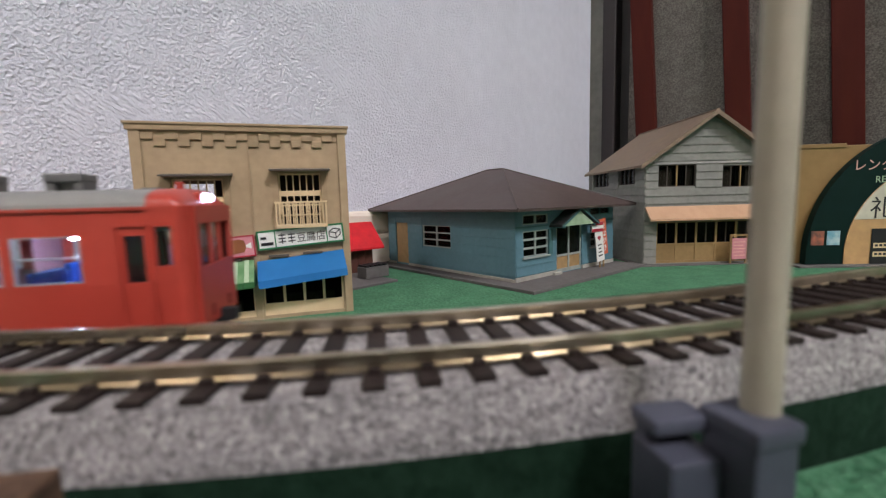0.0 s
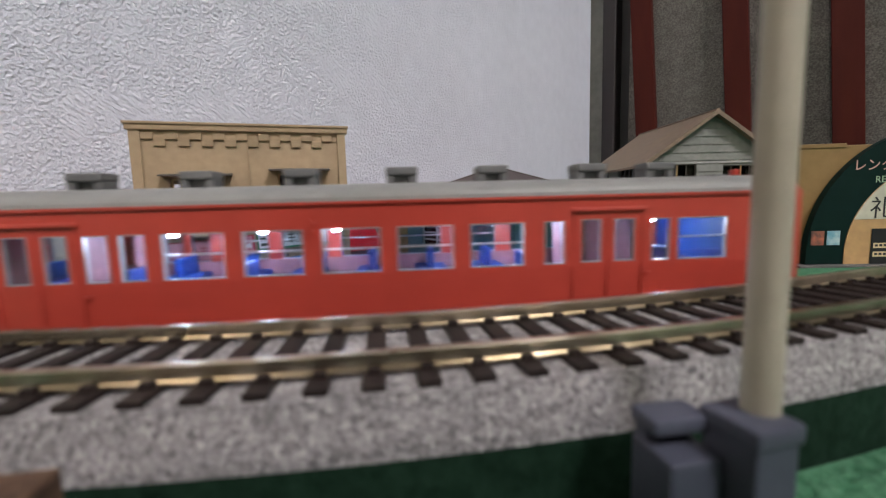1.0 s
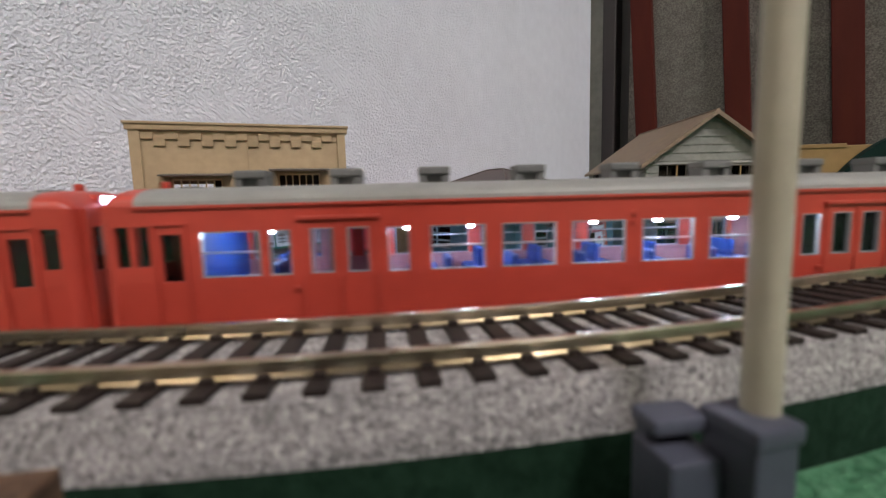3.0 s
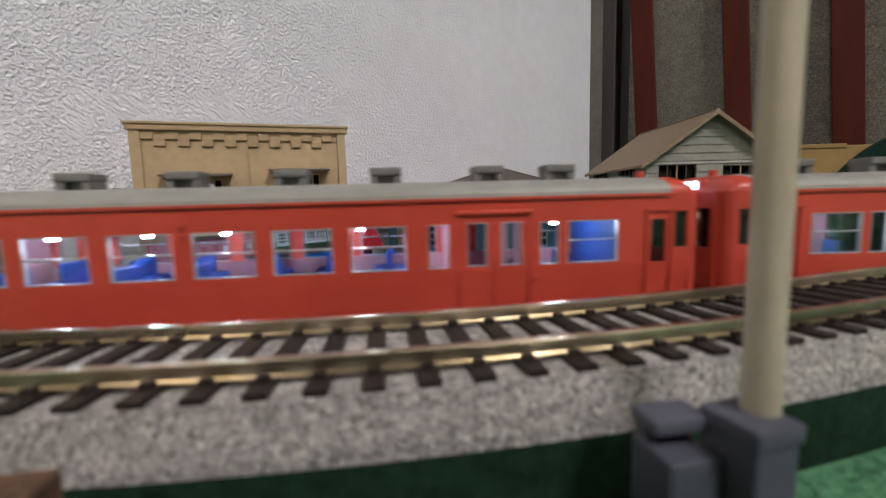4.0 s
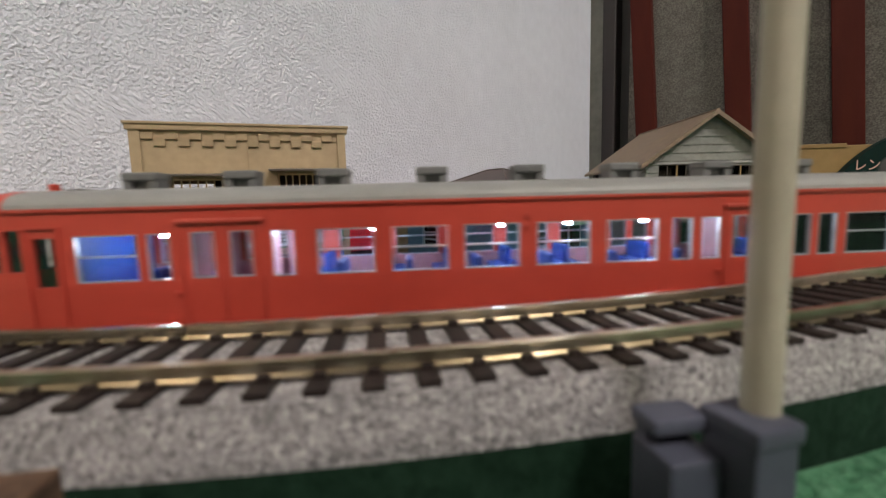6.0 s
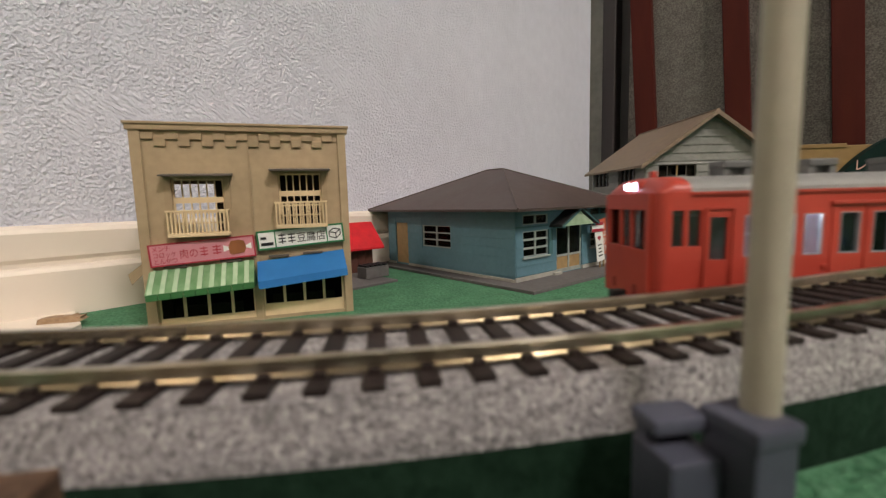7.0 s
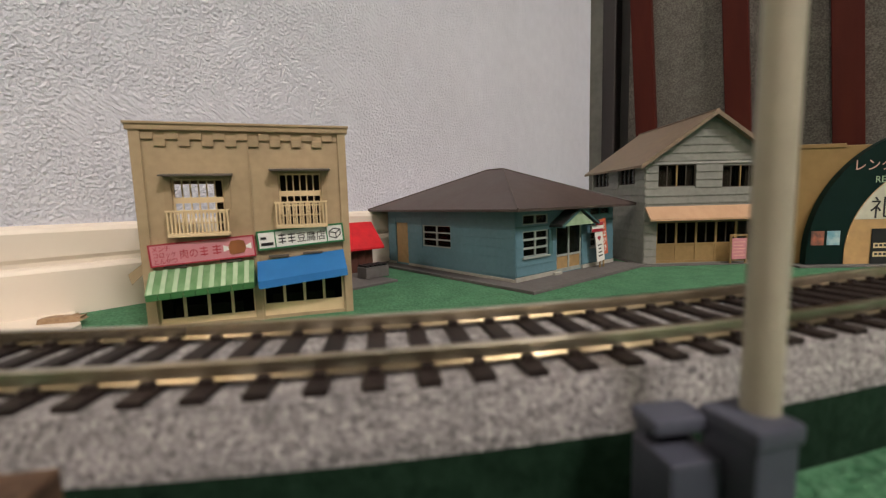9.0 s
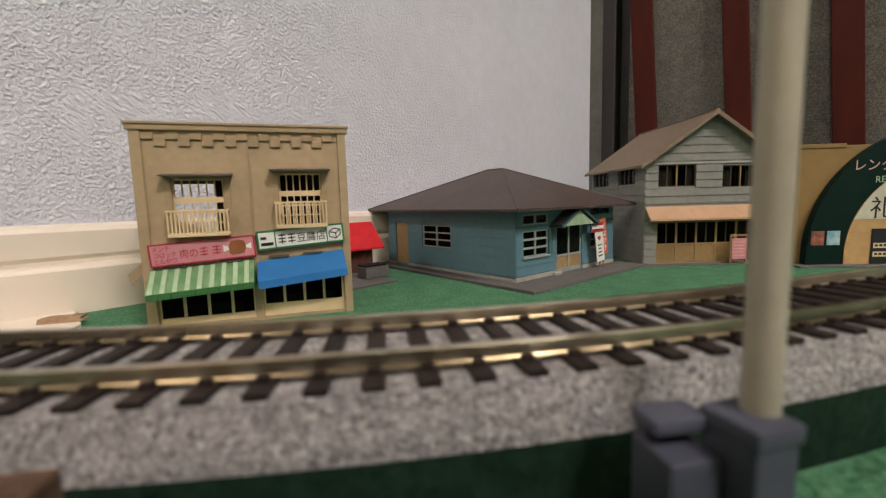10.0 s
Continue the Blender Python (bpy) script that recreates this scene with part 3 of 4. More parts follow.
    hood = holed(8.4, 16.0, -1.4, 0.0, [(-3.2, 3.2, 6.2, 20.6)], -4.2, 6.0)
    bmesh.ops.rotate(hood, verts=hood.verts, cent=(0, 0, 0), matrix=Matrix.Rotation(math.pi / 2, 3, "Z"))
    bmesh.ops.translate(hood, verts=hood.verts, vec=(x0 - 0.02, 0, 0))
    part("gangway", hood, HOODRED, c, "dark red gangway bellows")
    edge = prism([(a * 1.012, b + 0.12) for a, b in rp] + [(HW * 0.97, GUTTER - 1.2), (-HW * 0.97, GUTTER - 1.2)][::-1], x0 - 0.85, x0 + 0.5, axis="x")
    part("roof_edge", edge, HOODRED, c, "dark red roof edge at the gangway")
    # roof gear
    for u in vents:
        v = bmesh.new()
        box(v, u - 2.4, u + 2.4, -2.1, 2.1, 26.3, 27.5, bevel=0.3)
        box(v, u - 2.3, u - 1.25, -1.8, 1.8, 24.6, 26.4)
        box(v, u + 1.25, u + 2.3, -1.8, 1.8, 24.6, 26.4)
        box(v, u - 1.3, u + 1.3, -0.9, 0.9, 24.6, 26.4)
        part("ventilator", v, VENTGREY, c, "grey roof ventilator")
    part("roof_flap", B(59.4, 61.5, -1.6, 1.6, 24.9, 25.35, bevel=0.1), VENTGREY, c, "dark grey roof flap")
    if tank:
        bm = prism([(-5.0, 24.0), (-5.0, 26.3), (-4.7, 27.1), (-4.0, 27.8), (-2.9, 28.2), (-1.5, 28.35), (1.5, 28.35), (2.9, 28.2), (4.0, 27.8), (4.7, 27.1), (5.0, 26.3), (5.0, 24.0)], -68.2, -53.8, axis="x")
        tk = part("roof_tank", bm, VENTGREY, c, "grey roof water tank")
        part("tank_box", B(-61.6, -56.6, -7.2, -5.02, 25.0, 26.5, bevel=0.4), VENTGREY, tk)
        part("tank_foot", B(-61.0, -57.0, -6.8, -5.05, 23.8, 25.05), UNDER, tk)
    # inside
    part("car_floor", B(x0 + 0.7, x1 - 2, -HW + 0.7, HW - 0.7, SOLE + 2.0, SOLE + 4.0), CARWALL, c)
    part("ceiling_lining", B(x0 + 0.7, x1 - 6.6, -HW + 0.9, HW - 0.9, 18.9, 19.3), CARCEIL, c, "white ceiling lining")
    for side in (-1, 1):
        dado = bmesh.new()
        ya, yb = sorted((side * (HW - 0.75), side * (HW - 1.15)))
        box(dado, x0 + 0.8, x1 - 12.0, ya, yb, 9.2, SILL - 0.02)
        part("inner_lining", dado, CARWALL, c, "pinkish inner lining")
        xs = [-64.5, -56.0, -46.5, -28.0, -13.8, -3.8, 6.2, 16.2, 26.0, 48.6] if side < 0 else [-63.0, -54.6, -47.0, -27.0, -17.0, -7.5, 3.0, 12.8, 22.4, 46.5]
        for i, xx in enumerate(xs):
            st = bmesh.new()
            ya, yb = sorted((side * 2.3, side * (HW - 1.3)))
            box(st, xx - 0.5, xx + 0.5, ya, yb, 9.2, 14.3, bevel=0.3)
            box(st, xx - 2.6, xx + 2.6, ya, yb, 9.2, 11.4, bevel=0.3)
            part("seat", st, SEATBLUE, c, "blue moulded seat pair")
    for xx in (-42.5, -32.9, 32.2, 42.3):
        part("partition_panel", _cross(xx), CARWALL, c, "pinkish cross partition")
    part("cab_wall", B(56.2, 56.7, -HW + 0.8, HW - 0.8, 9.2, 19.2), SEATBLUE, c, "blue cab rear wall")
    part("cab_lining", B(56.75, 57.0, -HW + 0.8, HW - 0.8, 9.2, 19.0), CABGREY, c, "pale grey cab lining")
    for y in (-7.4, 7.4):
        part("toilet_panel", B(x0 + 0.8, -60.2, y - 0.3, y + 0.3, 9.3, 18.8), TOILETGREY, c, "dull mauve compartment wall")
    for xx in (-46.8, -26.0, -13.0, -2.0, 18.2, 28.2, 49.4):
        part("ceiling_led", B(xx - 0.32, xx + 0.32, -0.6, 0.6, 18.0, 18.7, bevel=0.12), LED, c, "white interior LED")
    # running gear
    part("underframe", B(x0 + 1, x1 - 1, -8.6, 8.6, SOLE + 0.2, SOLE + 2.0), UNDER, c)
    for u, w in ((-22, 12), (-4, 14), (14, 10), (27, 8)):
        part("underfloor_box", B(u - w / 2, u + w / 2, -8.2, 8.2, 1.6, SOLE + 0.3, bevel=0.3), UNDER, c)
    # added glowing chips as spots of leaking light; the cars have no lamps here
    for u in (-32.0, -3.0, 24.0, 47.5):
        for side in (-1, 1):
            part("leak_glow", B(u - 0.45, u + 0.45, *sorted((side * (HW - 0.6), side * (HW + 0.02))), SOLE - 0.35, SOLE + 0.05), LEAKGLOW, c, "glowing white chip added as a spot of light leaking under the body")
    for u in (-47, 47):
        bo = part("bogie", B(u - 9.5, u + 9.5, -7.2, 7.2, 2.0, 4.6, bevel=0.4), UNDER, c, "black bogie")
        for k in (-7, 7):
            wb = bmesh.new()
            for side in (-1, 1):
                bmesh.ops.create_cone(wb, cap_ends=True, segments=20, radius1=2.85, radius2=2.85, depth=1.0, matrix=Matrix.Translation((u + k, side * 4.75, 2.86)) @ Matrix.Rotation(math.pi / 2, 4, "X"))
            bmesh.ops.create_cone(wb, cap_ends=True, segments=10, radius1=0.6, radius2=0.6, depth=9, matrix=Matrix.Translation((u + k, 0, 2.86)) @ Matrix.Rotation(math.pi / 2, 4, "X"))
            part("wheelset", wb, STEEL, bo)
    for e in (-1, 1):
        part("coupler", B(*sorted((e * 67.4, e * 70.9)), -0.9, 0.9, 4.4, 6.4, bevel=0.2), UNDER, c)
    return c


def _ring(x1, a, b, z0, z1):
    bm = holed(b - a + 0.5, z1 - z0 + 0.5, 0.0, 0.12, [(a, b, z0, z1)], a - 0.25, z0 - 0.25)
    bmesh.ops.rotate(bm, verts=bm.verts, cent=(0, 0, 0), matrix=Matrix.Rotation(math.pi / 2, 3, "Z"))
    bmesh.ops.translate(bm, verts=bm.verts, vec=(x1 + 0.1, 0, 0))
    return bm


def _cross(xx):
    bm = holed(2 * HW - 1.8, 10.2, 0, 0.4, [(-2.4, 2.4, 9.2, 18.6)], -HW + 0.9, 9.2)
    bmesh.ops.rotate(bm, verts=bm.verts, cent=(0, 0, 0), matrix=Matrix.Rotation(math.pi / 2, 3, "Z"))
    bmesh.ops.translate(bm, verts=bm.verts, vec=(xx, 0, 0))
    return bm


def car_pose(arc, turned):
    ax, ay, _ = line(arc - 47, 0.0, "rear")
    bx, by, _ = line(arc + 47, 0.0, "rear")
    h = math.atan2(by - ay, bx - ax) + (math.pi if turned else 0)
    return Matrix.Translation(((ax + bx) / 2 * M, (ay + by) / 2 * M, REAR_TOP * M)) @ Matrix.Rotation(h, 4, "Z")


SPEED, START = 89.9, -94.5
# how far each car runs behind the first: gangway to gangway, then cab to cab
BEHIND = (0.0, 142.1, 283.1, 425.2)
# offsets that fit the cars to the camera's view: seconds, millimetres ahead of the even run
LEAD = ((0.0, 0.0), (0.6, -0.8), (0.9, -0.9), (1.2, 0.2), (1.5, 0.3), (2.1, -0.2), (2.6, 0.3), (3.3, -2.0), (3.9, -3.6), (4.7, -3.5), (5.3, -4.4),
        (5.7, -4.0), (6.3, -1.8), (6.75, -0.4), (7.0, -0.6), (7.25, -4.0), (7.5, -9.5), (8.0, -20.0), (10.0, -60.0))


def lead(t):
    for (t0, a), (t1, b) in zip(LEAD, LEAD[1:]):
        if t <= t1:
            return a + (b - a) * (t - t0) / (t1 - t0)
    return LEAD[-1][1]


def motions():
    for i, car in enumerate(CARS):
        rows = []
        for j in range(41):
            t = j * 0.25
            rows.append((t, car_pose(START + SPEED * t - BEHIND[i] + lead(t), i % 2 == 1)))
        walk(car, rows)


# ---- buildings and small things ----
def boards(parent, w, z0, z1, pitch, holes, face, material, name="board", side=False, thick=0.45):
    """Lapped boards in front of a wall: each runs between openings. side: along local y at x = face, else along x at y = face."""
    z = z0
    while z < z1 - 0.3:
        zt = min(z + pitch, z1)
        cuts = sorted((max(0, q[0]), min(w, q[1])) for q in holes if q[2] < zt - 0.2 and q[3] > z + 0.2)
        x, runs = 0.0, []
        for a, b in cuts:
            if a > x + 0.2:
                runs.append((x, a))
            x = max(x, b)
        if x < w - 0.2:
            runs.append((x, w))
        for a, b in runs:
            pts = [(0, z), (-thick, z + 0.05), (-thick, z + 0.3), (-0.12, zt), (0, zt)]
            bm = bmesh.new()
            if side:
                prism([(face + p, q) for p, q in pts], a, b, axis="y", bm=bm)
            else:
                prism([(face + p, q) for p, q in pts], a, b, axis="x", bm=bm)
            part(name, bm, material, parent)
        z = zt


def window_grid(parent, x0, x1, z0, z1, nx, nz, material, y=0.5, bar=0.35, glass=SMOKE, label="window grid"):
    cw, ch = (x1 - x0) / nx, (z1 - z0) / nz
    hs = [(x0 + i * cw + bar / 2, x0 + (i + 1) * cw - bar / 2, z0 + j * ch + bar / 2, z0 + (j + 1) * ch - bar / 2) for i in range(nx) for j in range(nz)]
    w = part("window", holed(x1 - x0, z1 - z0, y, y + 0.5, hs, x0, z0), material, parent, label)
    if glass:
        g = part("pane", B(x0, x1, y + 0.6, y + 0.66, z0, z1), glass, w)
        g.visible_shadow = False
    return w


def balcony_rail(parent, x0, x1, z0, z1):
    r = part("balcony_rail", B(x0, x1, -2.6, -2.0, z1 - 0.5, z1, bevel=0.1), CREAM, parent, "cream balcony railing")
    part("bottom_rail", B(x0 + 0.2, x1 - 0.2, -2.7, 0, z0, z0 + 0.9, bevel=0.1), CREAM, r)
    n = int((x1 - x0) / 0.82)
    for i in range(n + 1):
        x = x0 + 0.2 + (x1 - x0 - 0.75) * i / n
        part("baluster", B(x, x + 0.36, -2.5, -2.1, z0 + 0.8, z1 - 0.4), CREAM, r)
    for x in (x0, x1 - 0.4):
        part("return_rail", B(x, x + 0.4, -2.1, 0, z1 - 0.5, z1 - 0.05), CREAM, r)


def strokes(parent, name, x, z, w, h, material, seed, y):
    """Plain bars in the size of one character that is not spelled out."""
    bm = bmesh.new()
    for i in range(3):
        zz = z + h * (0.12 + 0.32 * i)
        box(bm, x + w * 0.08, x + w * 0.92, y - 0.04, y, zz, zz + h * 0.12)
    xx = x + w * 0.44
    box(bm, xx, xx + w * 0.12, y - 0.05, y, z, z + h)
    return part(name, bm, material, parent)


def shop_pair():
    c = thing("shop_building", -58.0, 75.9, 0, 9.5, "tan two-storey model shop building with two shopfronts", "building")
    W, H, D = 49.4, 50.2, 26.0
    wl, wr = (7.6, 19.0, 23.5, 37.0), (32.0, 42.6, 24.5, 38.2)
    shop = [(2.6, 24.4, 0.9, 13.5), (26.6, 47.0, 0.9, 14.0)]
    f = part("front_wall", holed(W, H, 0, 1.4, [wl, wr] + shop), TANWALL, c)
    part("side_wall", B(0, 1.2, 1.42, D, 0, H - 1), TANWALL, c)
    part("side_wall", B(W - 1.2, W, 1.42, D, 0, H - 1), TANWALL, c)
    part("back_wall", holed(W - 2.42, H - 1, D - 1.2, D, [(1.6, 13, 20, 37)], 1.21, 0), TANWALL, c)
    part("flat_roof", B(1.21, W - 1.21, 1.42, D - 1.21, H - 3.5, H - 2.5), CONCRETE, c)
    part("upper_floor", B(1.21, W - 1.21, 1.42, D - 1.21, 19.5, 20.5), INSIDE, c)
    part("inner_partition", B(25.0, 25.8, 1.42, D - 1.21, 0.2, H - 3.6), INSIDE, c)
    # dark sheets added as room shade behind windows and shopfronts
    part("shade_sheet", B(14.5, W - 1.3, 13, 13.5, 20.6, H - 3.6), INSIDE, c)
    part("shade_sheet", B(1.3, W - 1.3, 15, 15.5, 0.2, 19.4), INSIDE, c)
    part("cornice", B(-0.7, W + 0.7, -0.9, 2.2, H - 1.7, H, bevel=0.25), TANTRIM, c, "tan projecting cornice")
    part("cornice_cap", B(-1.0, W + 1.0, -1.2, 2.4, H - 0.35, H + 0.25, bevel=0.1), TANTRIM, c)
    for x0, x1 in ((-0.1, 2.2), (W - 2.0, W + 0.1)):
        part("pilaster", B(x0, x1, -0.55, 0.02, 0, H - 1.7, bevel=0.12), TANWALL, f)
    part("pilaster", B(24.55, 26.1, -0.3, 0.02, 0, 21, bevel=0.1), TANWALL, f)
    part("seam", B(25.1, 25.5, -0.28, 0.02, 21, H - 4.0), TANTRIM, f)
    for k in range(9):
        x = 2.3 + 5.15 * k
        if x + 2.6 < W - 1.8:
            part("brick", B(x, x + 2.55, -0.5, 0.02, 46.4, 47.9, bevel=0.1), TANTRIM, f)
        if x + 5.1 < W - 1.8:
            part("brick", B(x + 2.6, x + 5.1, -0.5, 0.02, 44.8, 46.35, bevel=0.1), TANTRIM, f)
            part("brick", B(x + 2.6, x + 5.1, -0.25, 0.02, 46.4, 47.0), TANTRIM, f)
    part("string_course", B(2.2, W - 2.0, -0.2, 0.02, 46.32, 46.55), TANTRIM, f)
    for q in (wl, wr):
        cw = (q[1] - q[0] - 0.5) / 6
        rows_z = [(q[3] - 4.5, q[3] - 0.4), (q[3] - 8.1, q[3] - 5.9), (q[3] - 10.7, q[3] - 8.5), (q[2] + 0.4, q[3] - 11.1)]
        hs = [(q[0] + 0.4 + cw * i, q[0] + 0.1 + cw * (i + 1), za, zb) for i in range(6) for za, zb in rows_z]
        part("window", holed(q[1] - q[0], q[3] - q[2], 0.7, 1.2, hs, q[0], q[2]), CREAM, f, "cream lattice window")
        part("window_canopy", prism([(-3.2, q[3] + 0.5), (-3.2, q[3] + 0.8), (0, q[3] + 1.3), (0, q[3] + 0.7)], q[0] - 1.9, q[1] + 2.4, axis="x"), CANOPY, f, "dark grey-brown window canopy")
        part("window_surround", B(q[0] - 1.6, q[0] - 0.1, -0.25, 0.02, q[3] - 8.5, q[3] + 0.2), TANTRIM, f)
        part("window_surround", B(q[1] + 0.1, q[1] + 1.6, -0.25, 0.02, q[3] - 7.5, q[3] + 0.2), TANTRIM, f)
    balcony_rail(f, 6.4, 20.2, 22.9, 29.4)
    balcony_rail(f, 30.8, 43.9, 24.0, 30.9)
    # pink butcher's sign
    s = part("butcher_sign", B(0, 23.6, -0.9, -0.02, 0, 5.4, bevel=0.08), PINK, c, "pink butcher's sign with a ham bone")
    s.matrix_basis = pose(2.0 * M, -0.3 * M, 15.8 * M, 0, -3.6, 0)
    part("sign_border", holed(23.7, 5.5, -1.0, -0.85, [(0.3, 23.3, 0.3, 5.1)], -0.05, -0.05), REDPRINT, s)
    for i, tx in enumerate(("メンチ", "コロッケ", "とんかつ")):
        writing("lettering", tx, 1.55, REDPRINT, s, 0.7, -0.95, 3.65 - 1.5 * i, label="dark red lettering", squeeze=0.85)
    writing("lettering", "肉の", 2.5, REDPRINT, s, 6.4, -0.95, 1.55, label="dark red lettering", squeeze=0.85)
    strokes(s, "character_bar", 10.9, 1.4, 2.0, 2.4, REDPRINT, 1, -0.9)
    strokes(s, "character_bar", 13.7, 1.4, 2.2, 2.5, REDPRINT, 2, -0.9)
    part("ham_picture", prism([(17.6, 1.3), (18.3, 0.9), (21.0, 1.2), (21.6, 2.6), (21.2, 4.2), (20.0, 4.6), (18.2, 4.4), (17.5, 3.2)], -0.99, -0.88), HAM, s, "brown ham picture")
    for x0, x1 in ((16.3, 17.6), (21.5, 22.8)):
        part("bone_picture", prism([(x0, 1.9), (x1, 2.3), (x1, 3.0), (x0, 3.6)] if x0 < 18 else [(x0, 2.4), (x1, 2.0), (x1, 3.6), (x0, 3.0)], -0.98, -0.88), WHITE, s, "pale bone picture")
    # white tofu shop sign
    s = part("tofu_sign", B(0, 21.8, -0.9, -0.02, 0, 4.9, bevel=0.08), WHITE, c, "white tofu shop sign with green frame")
    s.matrix_basis = pose(26.2 * M, -0.3 * M, 18.5 * M, 0, -3.8, 0)
    part("sign_border", holed(21.9, 5.0, -1.02, -0.85, [(0.35, 4.2, 0.4, 4.5), (4.5, 17.2, 0.4, 4.5), (17.5, 21.4, 0.4, 4.5)], -0.05, -0.05), GREENPRINT, s)
    for i in range(2):
        strokes(s, "character_bar", 5.0 + 2.35 * i, 1.1, 2.1, 2.7, INK, i, -0.9)
    writing("lettering", "豆腐店", 2.75, INK, s, 9.6, -0.95, 1.25, label="black lettering", squeeze=0.9)
    nb = bmesh.new()
    box(nb, 0.8, 2.2, -0.96, -0.88, 2.6, 3.3)
    box(nb, 0.8, 3.8, -0.96, -0.88, 1.0, 1.8)
    part("number_bar", nb, INK, s)
    tofu = bmesh.new()
    def stroke(a, b):
        d = Vector((b[0] - a[0], 0, b[1] - a[1]))
        box(tofu, 0, d.length, -0.04, 0.04, -0.13, 0.13, m=Matrix.Translation((a[0], -0.93, a[1])) @ Matrix.Rotation(-math.atan2(d.z, d.x), 4, "Y"))
    A, Bq, C, Dq, E1, F1, G1 = (18.0, 2.9), (19.2, 3.7), (20.9, 3.3), (19.7, 2.4), (18.0, 1.6), (19.7, 1.0), (20.9, 2.0)
    for a, b in ((A, Bq), (Bq, C), (C, Dq), (Dq, A), (A, E1), (E1, F1), (F1, Dq), (F1, G1), (G1, C)):
        stroke(a, b)
    part("tofu_picture", tofu, INK, s, "black outline of a tofu block")
    # striped awning
    w = 23.6
    aw = part("striped_awning", prism([(0, 6.8), (-5.6, 1.9), (-5.6, 1.6), (0, 6.3)], 0, w, axis="x"), GREENAWN, c, "green and pale striped awning")
    aw.matrix_basis = pose(1.7 * M, -0.35 * M, 8.0 * M, 0, -3.4, 0)
    for i in range(9):
        x = 0.25 + i * w / 9
        part("stripe", prism([(-0.02, 6.95), (-5.66, 2.0), (-5.66, 1.85), (-0.02, 6.8)], x + 0.1, x + 1.15, axis="x"), MINT, aw, "pale mint stripe")
        part("valance_flap", B(x - 0.2, x + w / 9 - 0.3, -5.75, -5.45, 0.35, 1.95, bevel=0.1), GREENDARK, aw, "dark green valance")
    for x in (0.0, w - 0.2):
        part("awning_end", prism([(0, 6.2), (-5.5, 1.7), (-5.5, 0.5), (0, 0.5)], x, x + 0.2, axis="x"), GREENDARK, aw)
    # blue awning
    w = 22.0
    ba = part("blue_awning", prism([(0, 6.9), (-5.2, 2.4), (-5.4, 0.5), (-5.0, 0.5), (-4.9, 2.1), (0, 6.4)], 0, w, axis="x"), BLUEAWN, c, "plain blue awning")
    ba.matrix_basis = pose(26.2 * M, -0.35 * M, 8.7 * M, 0, -5.2, 0)
    for x in (-0.02, w - 0.2):
        part("awning_end", prism([(0, 6.8), (-5.2, 2.3), (-5.3, 0.6), (0, 0.6)], x, x + 0.22, axis="x"), BLUEAWN, ba)
    for x0 in (4.5, 17.0, 28.5, 37.0):
        part("awning_bracket", B(x0, x0 + 5.0, -0.9, -0.02, 15.3 + x0 * 0.045, 15.8 + x0 * 0.045), CANOPY, f)
    # shopfronts
    for (x0, x1, z0, z1), low in ((shop[0], 1.6), (shop[1], 3.2)):
        n = 4
        cw = (x1 - x0) / n
        hs = [(x0 + i * cw + 0.35, x0 + (i + 1) * cw - 0.35, z0 + low, z1 - 0.6) for i in range(n)]
        sh = part("shopfront", holed(x1 - x0, z1 - z0, 0.3, 0.9, hs, x0, z0), CREAM, c, "cream glazed shopfront")
        for q in hs:
            g = part("pane", B(q[0], q[1], 0.55, 0.62, q[2], q[3]), SMOKE, sh)
            g.visible_shadow = False
    part("counter", B(4, 20, 7, 10, 0.2, 3.6, bevel=0.2), TANWALL, c)
    part("counter", B(28, 45, 8, 11, 0.2, 4.5, bevel=0.2), TANWALL, c)
    part("side_flap", prism([(0.0, 17.0), (-3.6, 14.2), (-3.0, 11.6), (0.0, 14.5)], 0.9, 1.5), TANTRIM, c, "bent tan card flap")


